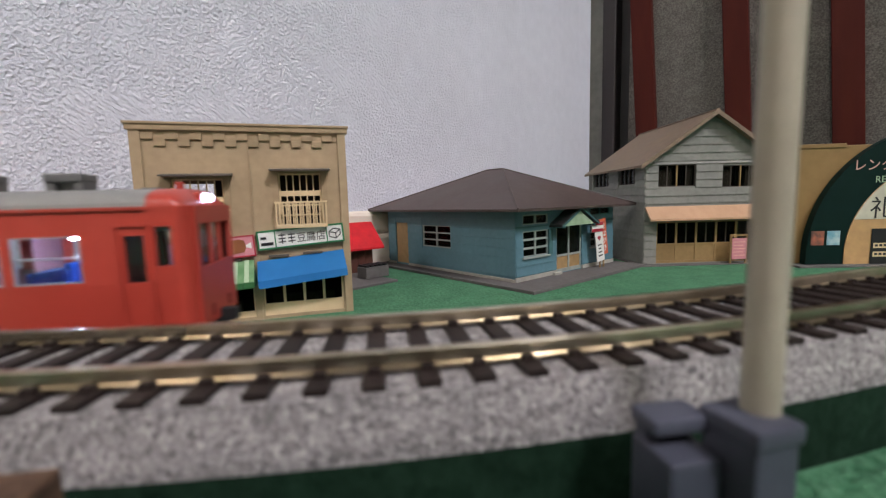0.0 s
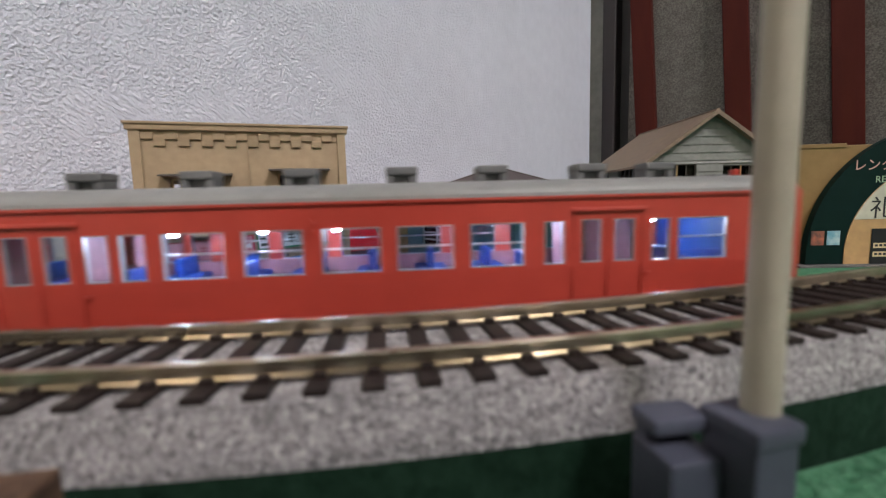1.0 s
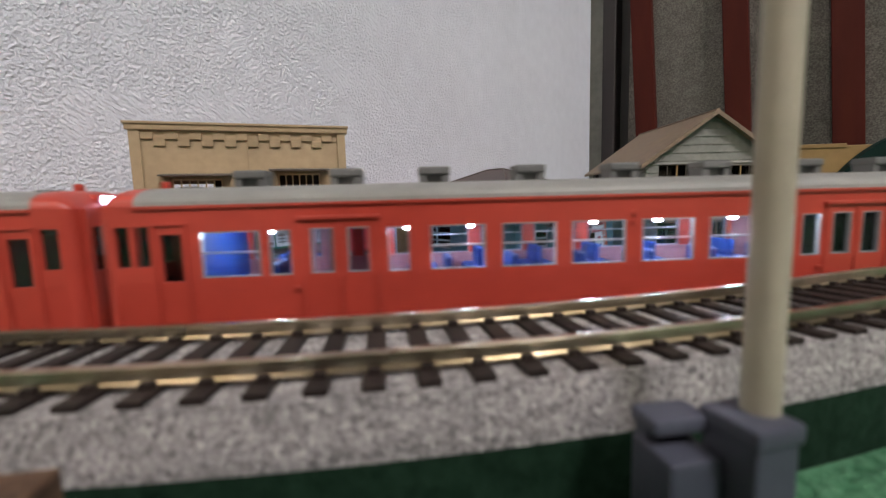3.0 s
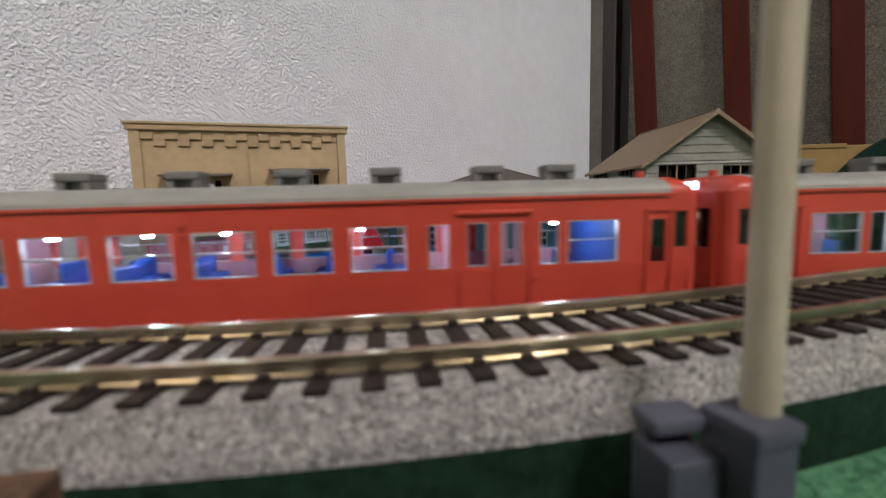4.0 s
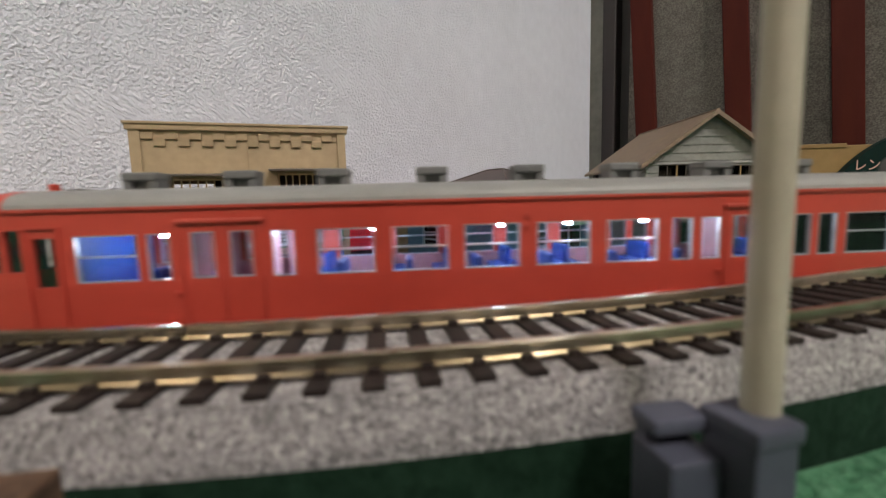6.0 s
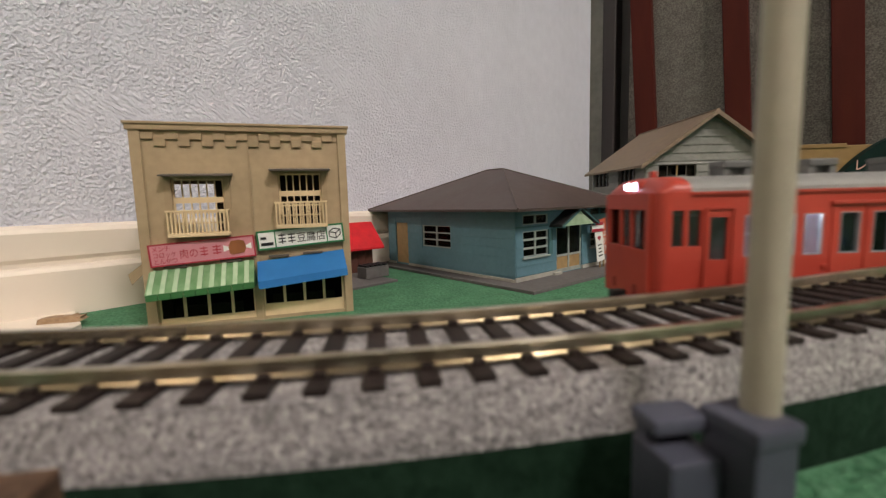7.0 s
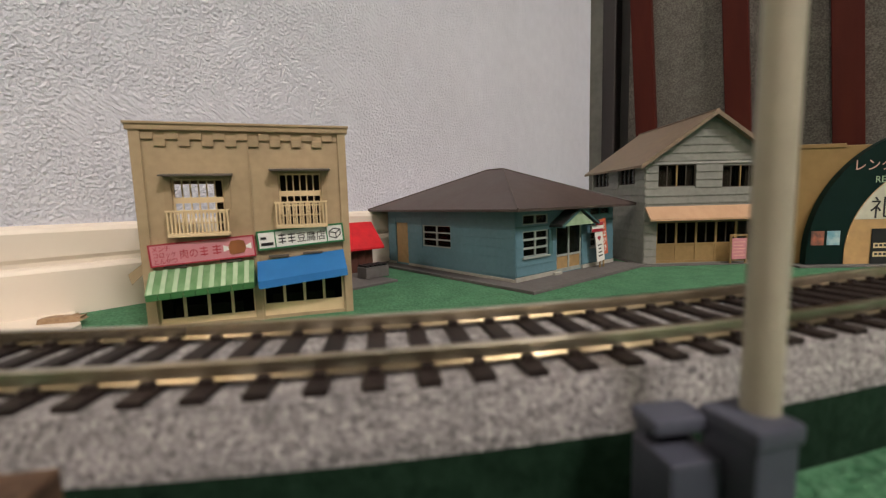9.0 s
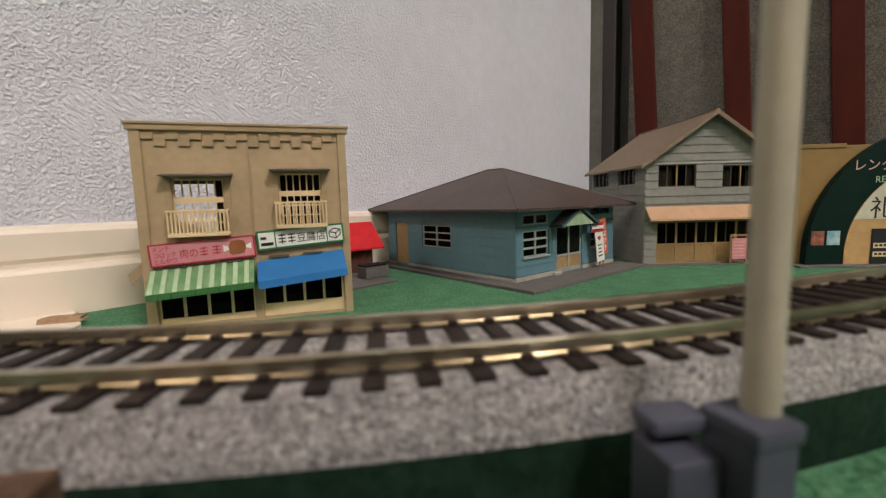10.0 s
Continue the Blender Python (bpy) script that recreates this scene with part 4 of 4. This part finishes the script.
def station():
    c = thing("station_house", 45.2, 105.9, 0.9, 32, "teal-blue weatherboarded model station house with brown hip roof", "building")
    W, D, H = 66.0, 80.0, 25.6
    fh = [(3.9, 18.4, 19.8, 23.4), (3.9, 18.4, 8.3, 17.6), (23.6, 41.0, 0.2, 18.6), (47.5, 63.0, 21.6, 24.6), (47.5, 57.5, 8.3, 17.4)]
    sh = [(63.8, 73.6, 0.8, 19.6), (34.0, 53.0, 9.6, 18.8)]
    f = part("front_wall", holed(W, H, 0, 1.0, fh), TEAL, c)
    sd = holed(D, H, 0, 1.0, sh)
    bmesh.ops.rotate(sd, verts=sd.verts, cent=(0, 0, 0), matrix=Matrix.Rotation(math.pi / 2, 3, "Z"))
    bmesh.ops.translate(sd, verts=sd.verts, vec=(1.0, 0, 0))
    s = part("side_wall", sd, TEAL, c)
    part("side_wall", B(W - 1, W, 1.02, D, 0, H), TEAL, c)
    part("back_wall", holed(W - 2.04, H, D - 1, D, [(6, 28, 8, 24), (34, 60, 8, 24)], 1.02, 0), TEAL, c)
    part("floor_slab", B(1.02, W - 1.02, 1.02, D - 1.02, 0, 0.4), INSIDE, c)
    # dark sheets added so that the panes show shade inside
    part("shade_sheet", B(3, W - 3, 16, 16.5, 0.5, 19), INSIDE, c)
    part("shade_sheet", B(8, 8.5, 17, D - 3, 0.5, 19.2), INSIDE, c)
    boards(f, W, 1.8, 15.0, 3.3, fh, 0, TEAL, thick=0.4)
    boards(s, D, 1.8, H - 1, 3.35, [(a, b, z0, z1) for a, b, z0, z1 in sh], 0, TEAL, side=True, thick=0.3)
    part("frieze", B(-0.3, W, -0.5, -0.02, 18.9, 19.4), TEALDARK, f)
    part("skirting", B(-0.5, 23.5, -0.7, -0.02, 0, 1.5, bevel=0.1), SKIRT, f, "off-white skirting")
    part("skirting", B(41.2, W, -0.7, -0.02, 0, 1.5, bevel=0.1), SKIRT, f, "off-white skirting")
    part("skirting", B(-0.6, -0.02, -0.6, 63.5, 0, 1.0, bevel=0.1), SKIRT, s, "off-white skirting")
    part("skirting", B(-0.6, -0.02, 74, D, 0, 1.0, bevel=0.1), SKIRT, s, "off-white skirting")
    part("step", B(20.5, 25, -2.0, -0.72, 0, 0.9, bevel=0.1), SKIRT, f)
    window_grid(f, *fh[0], 2, 1, SASH, y=0.1, bar=0.8, glass=GLASS, label="white transom window")
    for q in (fh[1], fh[4]):
        window_grid(f, *q, 2, 3, SASH, y=0.1, bar=0.75, glass=SMOKE, label="white sash window")
        part("sill", B(q[0] - 0.5, q[1] + 0.5, -1.0, 0.0, q[2] - 0.6, q[2], bevel=0.1), SASH, f)
        part("shutter", B(q[1], q[1] + 2.2, -0.7, -0.02, q[2] - 0.2, q[3]), TEALDARK, f)
    window_grid(f, *fh[3], 2, 1, TEALDARK, y=0.1, bar=0.8, glass=SMOKE, label="transom window")
    q = sh[1]
    g = holed(q[1] - q[0], q[3] - q[2], 0.1, 0.6, [(q[0] + 0.5 + 9.3 * i, q[0] + 9.0 + 9.3 * i, q[2] + 0.5 + 3.0 * j, q[2] + 2.9 + 3.0 * j) for i in range(2) for j in range(3)], q[0], q[2])
    bmesh.ops.rotate(g, verts=g.verts, cent=(0, 0, 0), matrix=Matrix.Rotation(math.pi / 2, 3, "Z"))
    bmesh.ops.translate(g, verts=g.verts, vec=(0.8, 0, 0))
    wn = part("window", g, SASH, s, "white sash window")
    part("pane", B(0.75, 0.8, q[0], q[1], q[2], q[3]), SMOKE, wn).visible_shadow = False
    part("side_door", B(0.3, 0.8, 63.9, 73.5, 0.8, 19.5), DOORTAN, s, "tan wooden door")
    # double door
    dh = [(24.4, 31.9, 7.2, 18.0), (32.9, 40.3, 7.2, 18.0)]
    d = part("entrance_door", holed(17.4, 18.4, 0.2, 0.8, dh + [(24.4, 31.9, 1.6, 6.4), (32.9, 40.3, 1.6, 6.4)], 23.6, 0.2), SASH, c, "white-framed glazed double door")
    for q in dh:
        part("pane", B(q[0], q[1], 0.5, 0.56, q[2], q[3]), SMOKE, d).visible_shadow = False
    for x0 in (24.4, 32.9):
        part("door_panel", B(x0, x0 + 7.5, 0.45, 0.7, 1.6, 6.4), DOORTAN, d, "tan lower panel")
    # gabled porch
    p = part("porch_roof", prism([(19.2, 18.3), (32.2, 24.9), (45.2, 18.3), (45.2, 19.3), (32.2, 26.0), (19.2, 19.3)], -5.6, -0.02), PORCHDARK, c, "black-brown gabled porch roof")
    part("porch_edge", prism([(19.6, 18.2), (32.2, 24.6), (44.8, 18.2), (44.8, 18.9), (32.2, 25.3), (19.6, 18.9)], -5.85, -5.6), TEALDARK, p)
    part("pediment", prism([(22.3, 18.6), (42.1, 18.6), (32.2, 23.9)], -5.0, -4.6), MINT, p, "pale mint pediment")
    part("porch_beam", B(21.6, 22.4, -5.2, 0, 17.9, 18.6), TEALDARK, p)
    part("porch_beam", B(42.0, 42.8, -5.2, 0, 17.9, 18.6), TEALDARK, p)
    # hip roof
    o = 7.0
    e, zt = H + 0.2, 42.8
    xs, ys = (-o, W + o), (-o, D + o)
    bm = bmesh.new()
    v = [bm.verts.new(q) for q in ((xs[0], ys[0], e), (xs[1], ys[0], e), (xs[1], ys[1], e), (xs[0], ys[1], e))]
    u = [bm.verts.new((a.co.x, a.co.y, e - 0.9)) for a in v]
    r0, r1 = bm.verts.new((W / 2, D / 2 - 5, zt)), bm.verts.new((W / 2, D / 2 + 5, zt))
    for q in ((v[0], v[1], r0), (v[1], v[2], r1, r0), (v[2], v[3], r1), (v[3], v[0], r0, r1), (u[3], u[2], u[1], u[0])):
        bm.faces.new(q)
    for i in range(4):
        bm.faces.new((u[i], u[(i + 1) % 4], v[(i + 1) % 4], v[i]))
    rf = part("roof", bm, ROOFBROWN, c, "matt brown hip roof")
    for a, b in ((v0, r) for v0, r in (((xs[0], ys[0], e), (W / 2, D / 2 - 5, zt)), ((xs[1], ys[0], e), (W / 2, D / 2 - 5, zt)), ((xs[0], ys[1], e), (W / 2, D / 2 + 5, zt)), ((W / 2, D / 2 - 5, zt), (W / 2, D / 2 + 5, zt)))):
        A, Bv = Vector(a), Vector(b)
        bm = bmesh.new()
        dd = Bv - A
        bmesh.ops.create_cone(bm, cap_ends=True, segments=8, radius1=0.42, radius2=0.42, depth=dd.length, matrix=Matrix.Translation((A + Bv) / 2) @ dd.to_track_quat("Z", "Y").to_matrix().to_4x4())
        part("ridge_cap", bm, ROOFBROWN, rf)
    pl = thing("station_plinth", 45.2, 105.9, 0, 32, "dark grey platform slab under the station house", "platform")
    part("slab", B(-8.0, 69.0, -14.0, D + 3, 0.02, 0.85, bevel=0.2), CONCRETE, pl)
    part("slab_edge", B(-8.3, 69.3, -14.3, -13.7, 0.02, 1.1, bevel=0.15), CONCRETE, pl)
    part("slab_edge", B(-8.3, -7.7, -13.6, D + 3, 0.02, 1.1, bevel=0.15), CONCRETE, pl)
    # postal banner and board by the door
    b = thing("banner_stand", 86.8, 127.2, 0.9, 26, "white and red advertising banner on a small wooden stand", "banner")
    for x in (1.6, 4.0):
        part("leg", B(x, x + 0.6, -0.2, 0.3, 0, 5, bevel=0.05), OCHRE, b)
    w = part("white_banner", B(0, 4.8, -0.5, -0.2, 2.4, 16.5, m=Matrix.Rotation(radians(-9), 4, "Y")), WHITE, b, "white banner with red heart")
    r = part("red_banner", B(3.6, 8.0, -0.1, 0.2, 4.4, 19.4, m=Matrix.Rotation(radians(-9), 4, "Y")), mat("coral_print", (0.66, 0.14, 0.07), 0.45, scale=300), b, "coral red banner with white lettering")
    lean = Matrix.Rotation(radians(-9), 4, "Y")
    for i, ch in enumerate("まはがき"):
        q = lean @ Vector((4.4, 0, 15.4 - 3.0 * i))
        writing("lettering", ch, 3.0, WHITE, r, q.x, -0.15, q.z, label="white lettering")
    bm = bmesh.new()
    for i, (x0, x1) in enumerate(((1.0, 3.6), (1.4, 3.0), (1.2, 3.4), (1.0, 3.8))):
        box(bm, x0, x1, -0.56, -0.48, 9.0 - 1.5 * i, 9.5 - 1.5 * i, m=lean)
    part("lettering_bar", bm, INK, w)
    hz = prism([(1.2, 12.4), (2.3, 11.0), (3.4, 12.4), (2.85, 13.1), (2.3, 12.6), (1.75, 13.1)], -0.58, -0.48)
    bmesh.ops.transform(hz, matrix=lean, verts=hz.verts)
    part("heart_picture", hz, REDPRINT, w, "red heart")
    sg = part("small_sign", B(-4.6, 2.6, -0.7, -0.5, 15.0, 19.0), WHITE, b, "small white sign with red stripes")
    part("stripe", B(-4.6, 2.6, -0.8, -0.7, 17.6, 19.0), REDPRINT, sg)
    part("stripe", B(-4.6, 2.6, -0.8, -0.7, 15.0, 16.2), REDPRINT, sg)


def grey_house():
    c = thing("shop_house", 110.5, 132, 0, -7, "grey weatherboarded two-storey model shop house with ochre-brown gable roof", "building")
    W, D, H, R = 55.0, 60.0, 44.0, 63.0
    fh = [(5.4, 21.5, 33.4, 42.6), (32.8, 48.5, 32.6, 41.8), (5.4, 50, 0.8, 18.6)]
    f = part("front_wall", holed(W, H, 0, 1.0, fh), SIDING, c)
    part("gable", prism([(0, H), (W, H), (W / 2, R)], 0, 1.0), SIDING, c)
    sh = [(9.0, 26.0, 35.2, 43.2), (37.5, 58.0, 35.2, 43.2)]
    sd = holed(D, H, 0, 1.0, sh)
    bmesh.ops.rotate(sd, verts=sd.verts, cent=(0, 0, 0), matrix=Matrix.Rotation(math.pi / 2, 3, "Z"))
    bmesh.ops.translate(sd, verts=sd.verts, vec=(1.0, 0, 0))
    s = part("side_wall", sd, SIDING, c)
    part("side_wall", B(W - 1, W, 1.02, D, 0, H), SIDING, c)
    part("back_wall", B(1.02, W - 1.02, D - 1, D, 0, H), SIDING, c)
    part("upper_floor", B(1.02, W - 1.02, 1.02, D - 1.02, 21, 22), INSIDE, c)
    # dark sheet added across the rooms in place of their shade
    part("shade_sheet", B(1.1, W - 1.1, 22, 22.5, 0.2, H), INSIDE, c)
    boards(f, W, 19.5, H - 0.1, 3.3, fh, 0, SIDING)
    boards(f, 5.3, 0.5, 18.6, 3.3, [], 0, SIDING)
    boards(s, D, 0.5, H - 0.2, 3.3, sh, 0, SIDING, side=True)
    z = H
    while z < R - 2.5:
        zt = z + 3.3
        a = W / 2 * (z - H) / (R - H)
        b = W / 2 * (min(zt, R - 0.5) - H) / (R - H)
        pts = [(a, z), (W - a, z), (W - b, min(zt, R - 0.5)), (b, min(zt, R - 0.5))]
        part("board", prism(pts, -0.15, 0.0), SIDING, f)
        part("board", B(a, W - a, -0.45, -0.15, z, z + 0.5), SIDING, f)
        z = zt
    for q in fh[:2]:
        n = part("window_frame", holed(q[1] - q[0], q[3] - q[2], 0.2, 0.7, [(q[0] + 0.4, (q[0] + q[1]) / 2 - 0.3, q[2] + 0.4, q[3] - 0.4), ((q[0] + q[1]) / 2 + 0.3, q[1] - 0.4, q[2] + 0.4, q[3] - 0.4)], q[0], q[2]), FRAMEDARK, f, "dark brown window frame")
        part("centre_post", B((q[0] + q[1]) / 2 - 0.3, (q[0] + q[1]) / 2 + 0.3, 0.05, 0.75, q[2] + 0.1, q[3] - 0.1), OCHRE, n, "ochre wooden post")
        part("pane", B(q[0], q[1], 0.8, 0.86, q[2], q[3]), SMOKE, n).visible_shadow = False
        for k in (0.25, 0.75):
            x = q[0] + (q[1] - q[0]) * k
            part("mullion", B(x - 0.2, x + 0.2, 0.3, 0.6, q[2] + 0.4, q[3] - 0.4), FRAMEDARK, n)
    for a, b in ((6.0, 12.5), (18.6, 21.2), (33.2, 37.6), (44.0, 48.2)):
        part("curtain", B(a, b, 1.9, 2.2, 33.0, 42.4), CURTAIN, c, "dull brown curtain")
    for q in sh:
        for k in range(4):
            y = q[0] + (q[1] - q[0]) * (0.12 + 0.25 * k)
            part("mullion", B(0.3, 0.8, y, y + 0.7, q[2], q[3]), FRAMEDARK, s)
        part("pane", B(0.85, 0.9, q[0], q[1], q[2], q[3]), SMOKE, s).visible_shadow = False
    # roof
    o = 3.6
    k = (R - H) / (W / 2)
    rf = part("roof", prism([(-o, H - o * k), (W / 2, R), (W + o, H - o * k), (W + o, H - o * k + 1.0), (W / 2, R + 1.2), (-o, H - o * k + 1.0)], -3.4, D + 3), ROOFTAN, c, "ochre-brown gable roof")
    for sg in (-1, 1):
        xe = W / 2 + sg * (W / 2 + o)
        part("bargeboard", prism([(W / 2, R - 0.6), (W / 2, R + 1.35), (xe, H - o * k + 1.15), (xe, H - o * k - 0.7)], -3.9, -3.4), ROOFTAN, rf, "ochre-brown bargeboard")
    part("ridge_cap", B(W / 2 - 0.7, W / 2 + 0.7, -3.6, D + 3.2, R + 0.9, R + 1.5, bevel=0.2), ROOFTAN, rf)
    # peach pent awning
    part("awning", prism([(0.02, 25.4), (-5.2, 20.0), (-5.2, 19.2), (0.02, 24.0)], 0.2, W - 0.5, axis="x"), PEACH, c, "glossy peach pent awning")
    # shopfront
    x0, x1 = 5.4, 40.0
    cw = (x1 - x0) / 4
    hs = [(x0 + i * cw + 0.5, x0 + (i + 1) * cw - 0.3, 9.2, 18.0) for i in range(4)]
    shf = part("shopfront", holed(44.6, 17.8, 0.2, 0.9, hs + [(x0 + i * cw + 0.5, x0 + (i + 1) * cw - 0.3, 1.8, 8.5) for i in range(4)] + [(40.6, 49.4, 1.2, 18)], x0, 0.8), OCHRE, c, "ochre wooden shopfront with four sliding doors")
    for i, q in enumerate(hs):
        part("door_panel", B(q[0], q[1], 0.5, 0.8, 1.8, 8.5), OCHRE, shf)
        part("pane", B(q[0], q[1], 0.6, 0.66, 9.2, 18.0), SMOKE, shf).visible_shadow = False
        part("mullion", B((q[0] + q[1]) / 2 - 0.25, (q[0] + q[1]) / 2 + 0.25, 0.3, 0.7, 9.2, 18.0), FRAMEDARK, shf)
    part("base_slab", B(-2.5, W + 2, -4.5, D + 1, 0.02, 0.5, bevel=0.1), CONCRETE, c)
    a = thing("a_board", 144.6, 123.6, 0.5, -7, "pink notice board on a wooden easel", "sign")
    for x in (0, 6.6):
        part("leg", B(x, x + 0.7, 0, 0.7, 0, 12.0), OCHRE, a)
    n = part("notice", B(0.6, 6.8, -0.3, 0.1, 1.8, 10.6), PINK, a, "pink notice")
    part("top_rail", B(0, 7.3, 0, 0.7, 11.4, 12.2), OCHRE, a)
    bm = bmesh.new()
    for i in range(5):
        box(bm, 1.2, 6.2 - (i % 2), -0.36, -0.28, 3.2 + 1.4 * i, 3.6 + 1.4 * i)
    part("lettering_bar", bm, SALMON, n)


def arc_pts(cx, cz, r, z0, n=40):
    a0 = math.asin((z0 - cz) / r)
    return [(cx + r * math.cos(a0 + (math.pi - 2 * a0) * i / n), cz + r * math.sin(a0 + (math.pi - 2 * a0) * i / n)) for i in range(n + 1)]


def arch_shop():
    c = thing("arch_front_shop", 164, 110, 0, -12, "dark green arched model shop front with orange doorway", "building")
    cx, R, r = 51.0, 49.4, 35.5
    f = part("arch_front", prism([(cx + R, 1.0), *arc_pts(cx, 5.0, R, 5.0), (cx - R, 1.0)], 0, 3.0), ARCHGREEN, c, "dark green printed arch")
    o = part("orange_front", prism([(cx + r, 1.0), *arc_pts(cx, 5.0, r, 5.0), (cx - r, 1.0)], -0.3, -0.02), ARCHORANGE, c, "orange inner arch")
    part("cream_top", prism(arc_pts(cx, 5.0, r - 0.1, 18.5), -0.45, -0.32), ARCHCREAM, c, "pale cream top of the arch")
    d = part("doorway", B(25.0, 77, -0.6, -0.46, 0.8, 14.8), BLACK, c, "black doorway")
    for i in range(2):
        q = part("sign_strip", B(25.8, 60, -0.75, -0.6, 7.2 - 3.4 * i, 9.2 - 3.4 * i), CREAM, d, "cream strip with fine print")
        bm = bmesh.new()
        for k in range(14):
            box(bm, 26.3 + 1.6 * k, 27.4 + 1.6 * k, -0.8, -0.75, 7.8 - 3.4 * i, 8.7 - 3.4 * i)
        part("lettering_bar", bm, INK, q)
    writing("lettering", "レンタ", 5.0, SALMON, f, 16.6, -0.1, 37.6, label="pale pink lettering")
    writing("lettering", "RE", 3.6, MINT, f, 25.0, -0.1, 32.6, label="pale lettering")
    writing("lettering", "礼", 9.0, INK, c, 23.4, -0.55, 19.6, label="black lettering")
    for x, m in ((3.0, WARMPRINT), (8.9, SKYPRINT)):
        part("photo", B(x, x + 4.8, -0.25, -0.02, 8.6, 14.2), m, f, "small colour photo print")
    part("base_slab", B(-2.5, 110, -3.0, 30, 0.02, 0.9, bevel=0.15), CONCRETE, c)
    b = part("rear_box", B(-0.5, 100, 3.6, 30, 0.9, 47.5, bevel=0.3), OCHREBOX, c, "ochre card building body")
    part("parapet", B(-1.0, 16.5, 3.2, 30.4, 46.6, 48.2, bevel=0.2), OCHREBOX, b)


def small_things():
    st = thing("market_stall", -21.0, 139.0, 0, 32, "small brown stall with bright red roof", "stall")
    part("stall_body", B(0, 19, 0, 11, 0.9, 12.5, bevel=0.2), BRICKRED, st, "brown wooden stall body")
    for i in range(5):
        part("slat", B(1 + 3.6 * i, 1.5 + 3.6 * i, -0.25, -0.02, 1, 12), BRICKRED, st)
    part("stall_roof", prism([(-4.0, 11.4), (6.0, 21.8), (15, 13.0), (15, 12.3), (6, 20.8), (-4, 10.6)], -3, 22.5, axis="x"), RED, st, "bright red roof")
    part("roof_end", prism([(-3.6, 11.0), (6.0, 20.9), (14.6, 12.6)], 21.6, 22.2, axis="x"), RED, st)
    pd = thing("stall_pad", -12.5, 111.0, 0, 38, "dark grey slab beside the shops", "slab")
    part("slab", B(0, 22, 0, 30, 0.02, 0.9, bevel=0.2), CONCRETE, pd)
    gr = thing("stone_trough", -7.0, 127.0, 0.92, 38, "dark grey stone trough with black slats", "trough")
    part("trough", B(0, 11, 0, 6, 0, 4.4, bevel=0.3), CONCRETE, gr)
    for i in range(5):
        part("slat", B(0.5 + 2.1 * i, 1.8 + 2.1 * i, 0.2, 5.8, 4.42, 5.2, bevel=0.1), BLACK, gr)
    lg = thing("ledge_board", 0, 0, 0, 0, "cream ledge at the foot of the wall", "ledge", kind="structure")
    part("ledge", prism([(-91.0, 101.0), (-78.0, 83.5), (-76.0, 52.0), (-150.0, 52.0)], 0.02, 1.0, axis="z"), MOULDING, lg)
    cd = thing("card_scrap", -89.5, 85.0, 1.0, 6, "torn brown cardboard scrap on the ledge", "cardboard")
    part("scrap", prism([(0, 0), (9.5, 0.0), (10.4, 0.5), (9.7, 0.9), (10.1, 1.5), (8.6, 1.3), (7.9, 1.9), (6.6, 1.5), (3.0, 1.6), (0.4, 1.3)], 0, 3, axis="y"), CARDTAN, cd)
    ck = thing("cork_block", -26.2, -19.0, LOWER_TOP, 3, "rough brown cork block beside the track", "block")
    part("cork", B(0, 10.0, 0, 5.9, 0, 9.2, bevel=0.25), CORK, ck)


def camera_body():
    c = thing("action_camera", 0, 0, LOWER_TOP, 8, "black action camera standing on the green board", "camera body")
    part("casing", B(-46, 21, -62, -38.5, 0, 38.0, bevel=3.0), BLACK, c)


room()
ground()
camera_body()
shop_pair()
station()
grey_house()
arch_shop()
small_things()
mast()
track("front_track", "front", FRONT_TOP, -55, 70, "brown-sleepered model track on moulded grey ballast", True)
track("rear_track", "rear", REAR_TOP, -640, 870, "model track with moulded ballast that carries the railcars", False)
first = coach((-36.3, -21.2, -6.6, 8.4, 22.4, 38.3, 49.8), True)
second = coach((-51.0, -37.2, -21.5, -6.2, 8.9, 23.8, 37.2, 51.2), False)
CARS = [first, second, copy_thing(first, Matrix()), copy_thing(second, Matrix())]
motions()
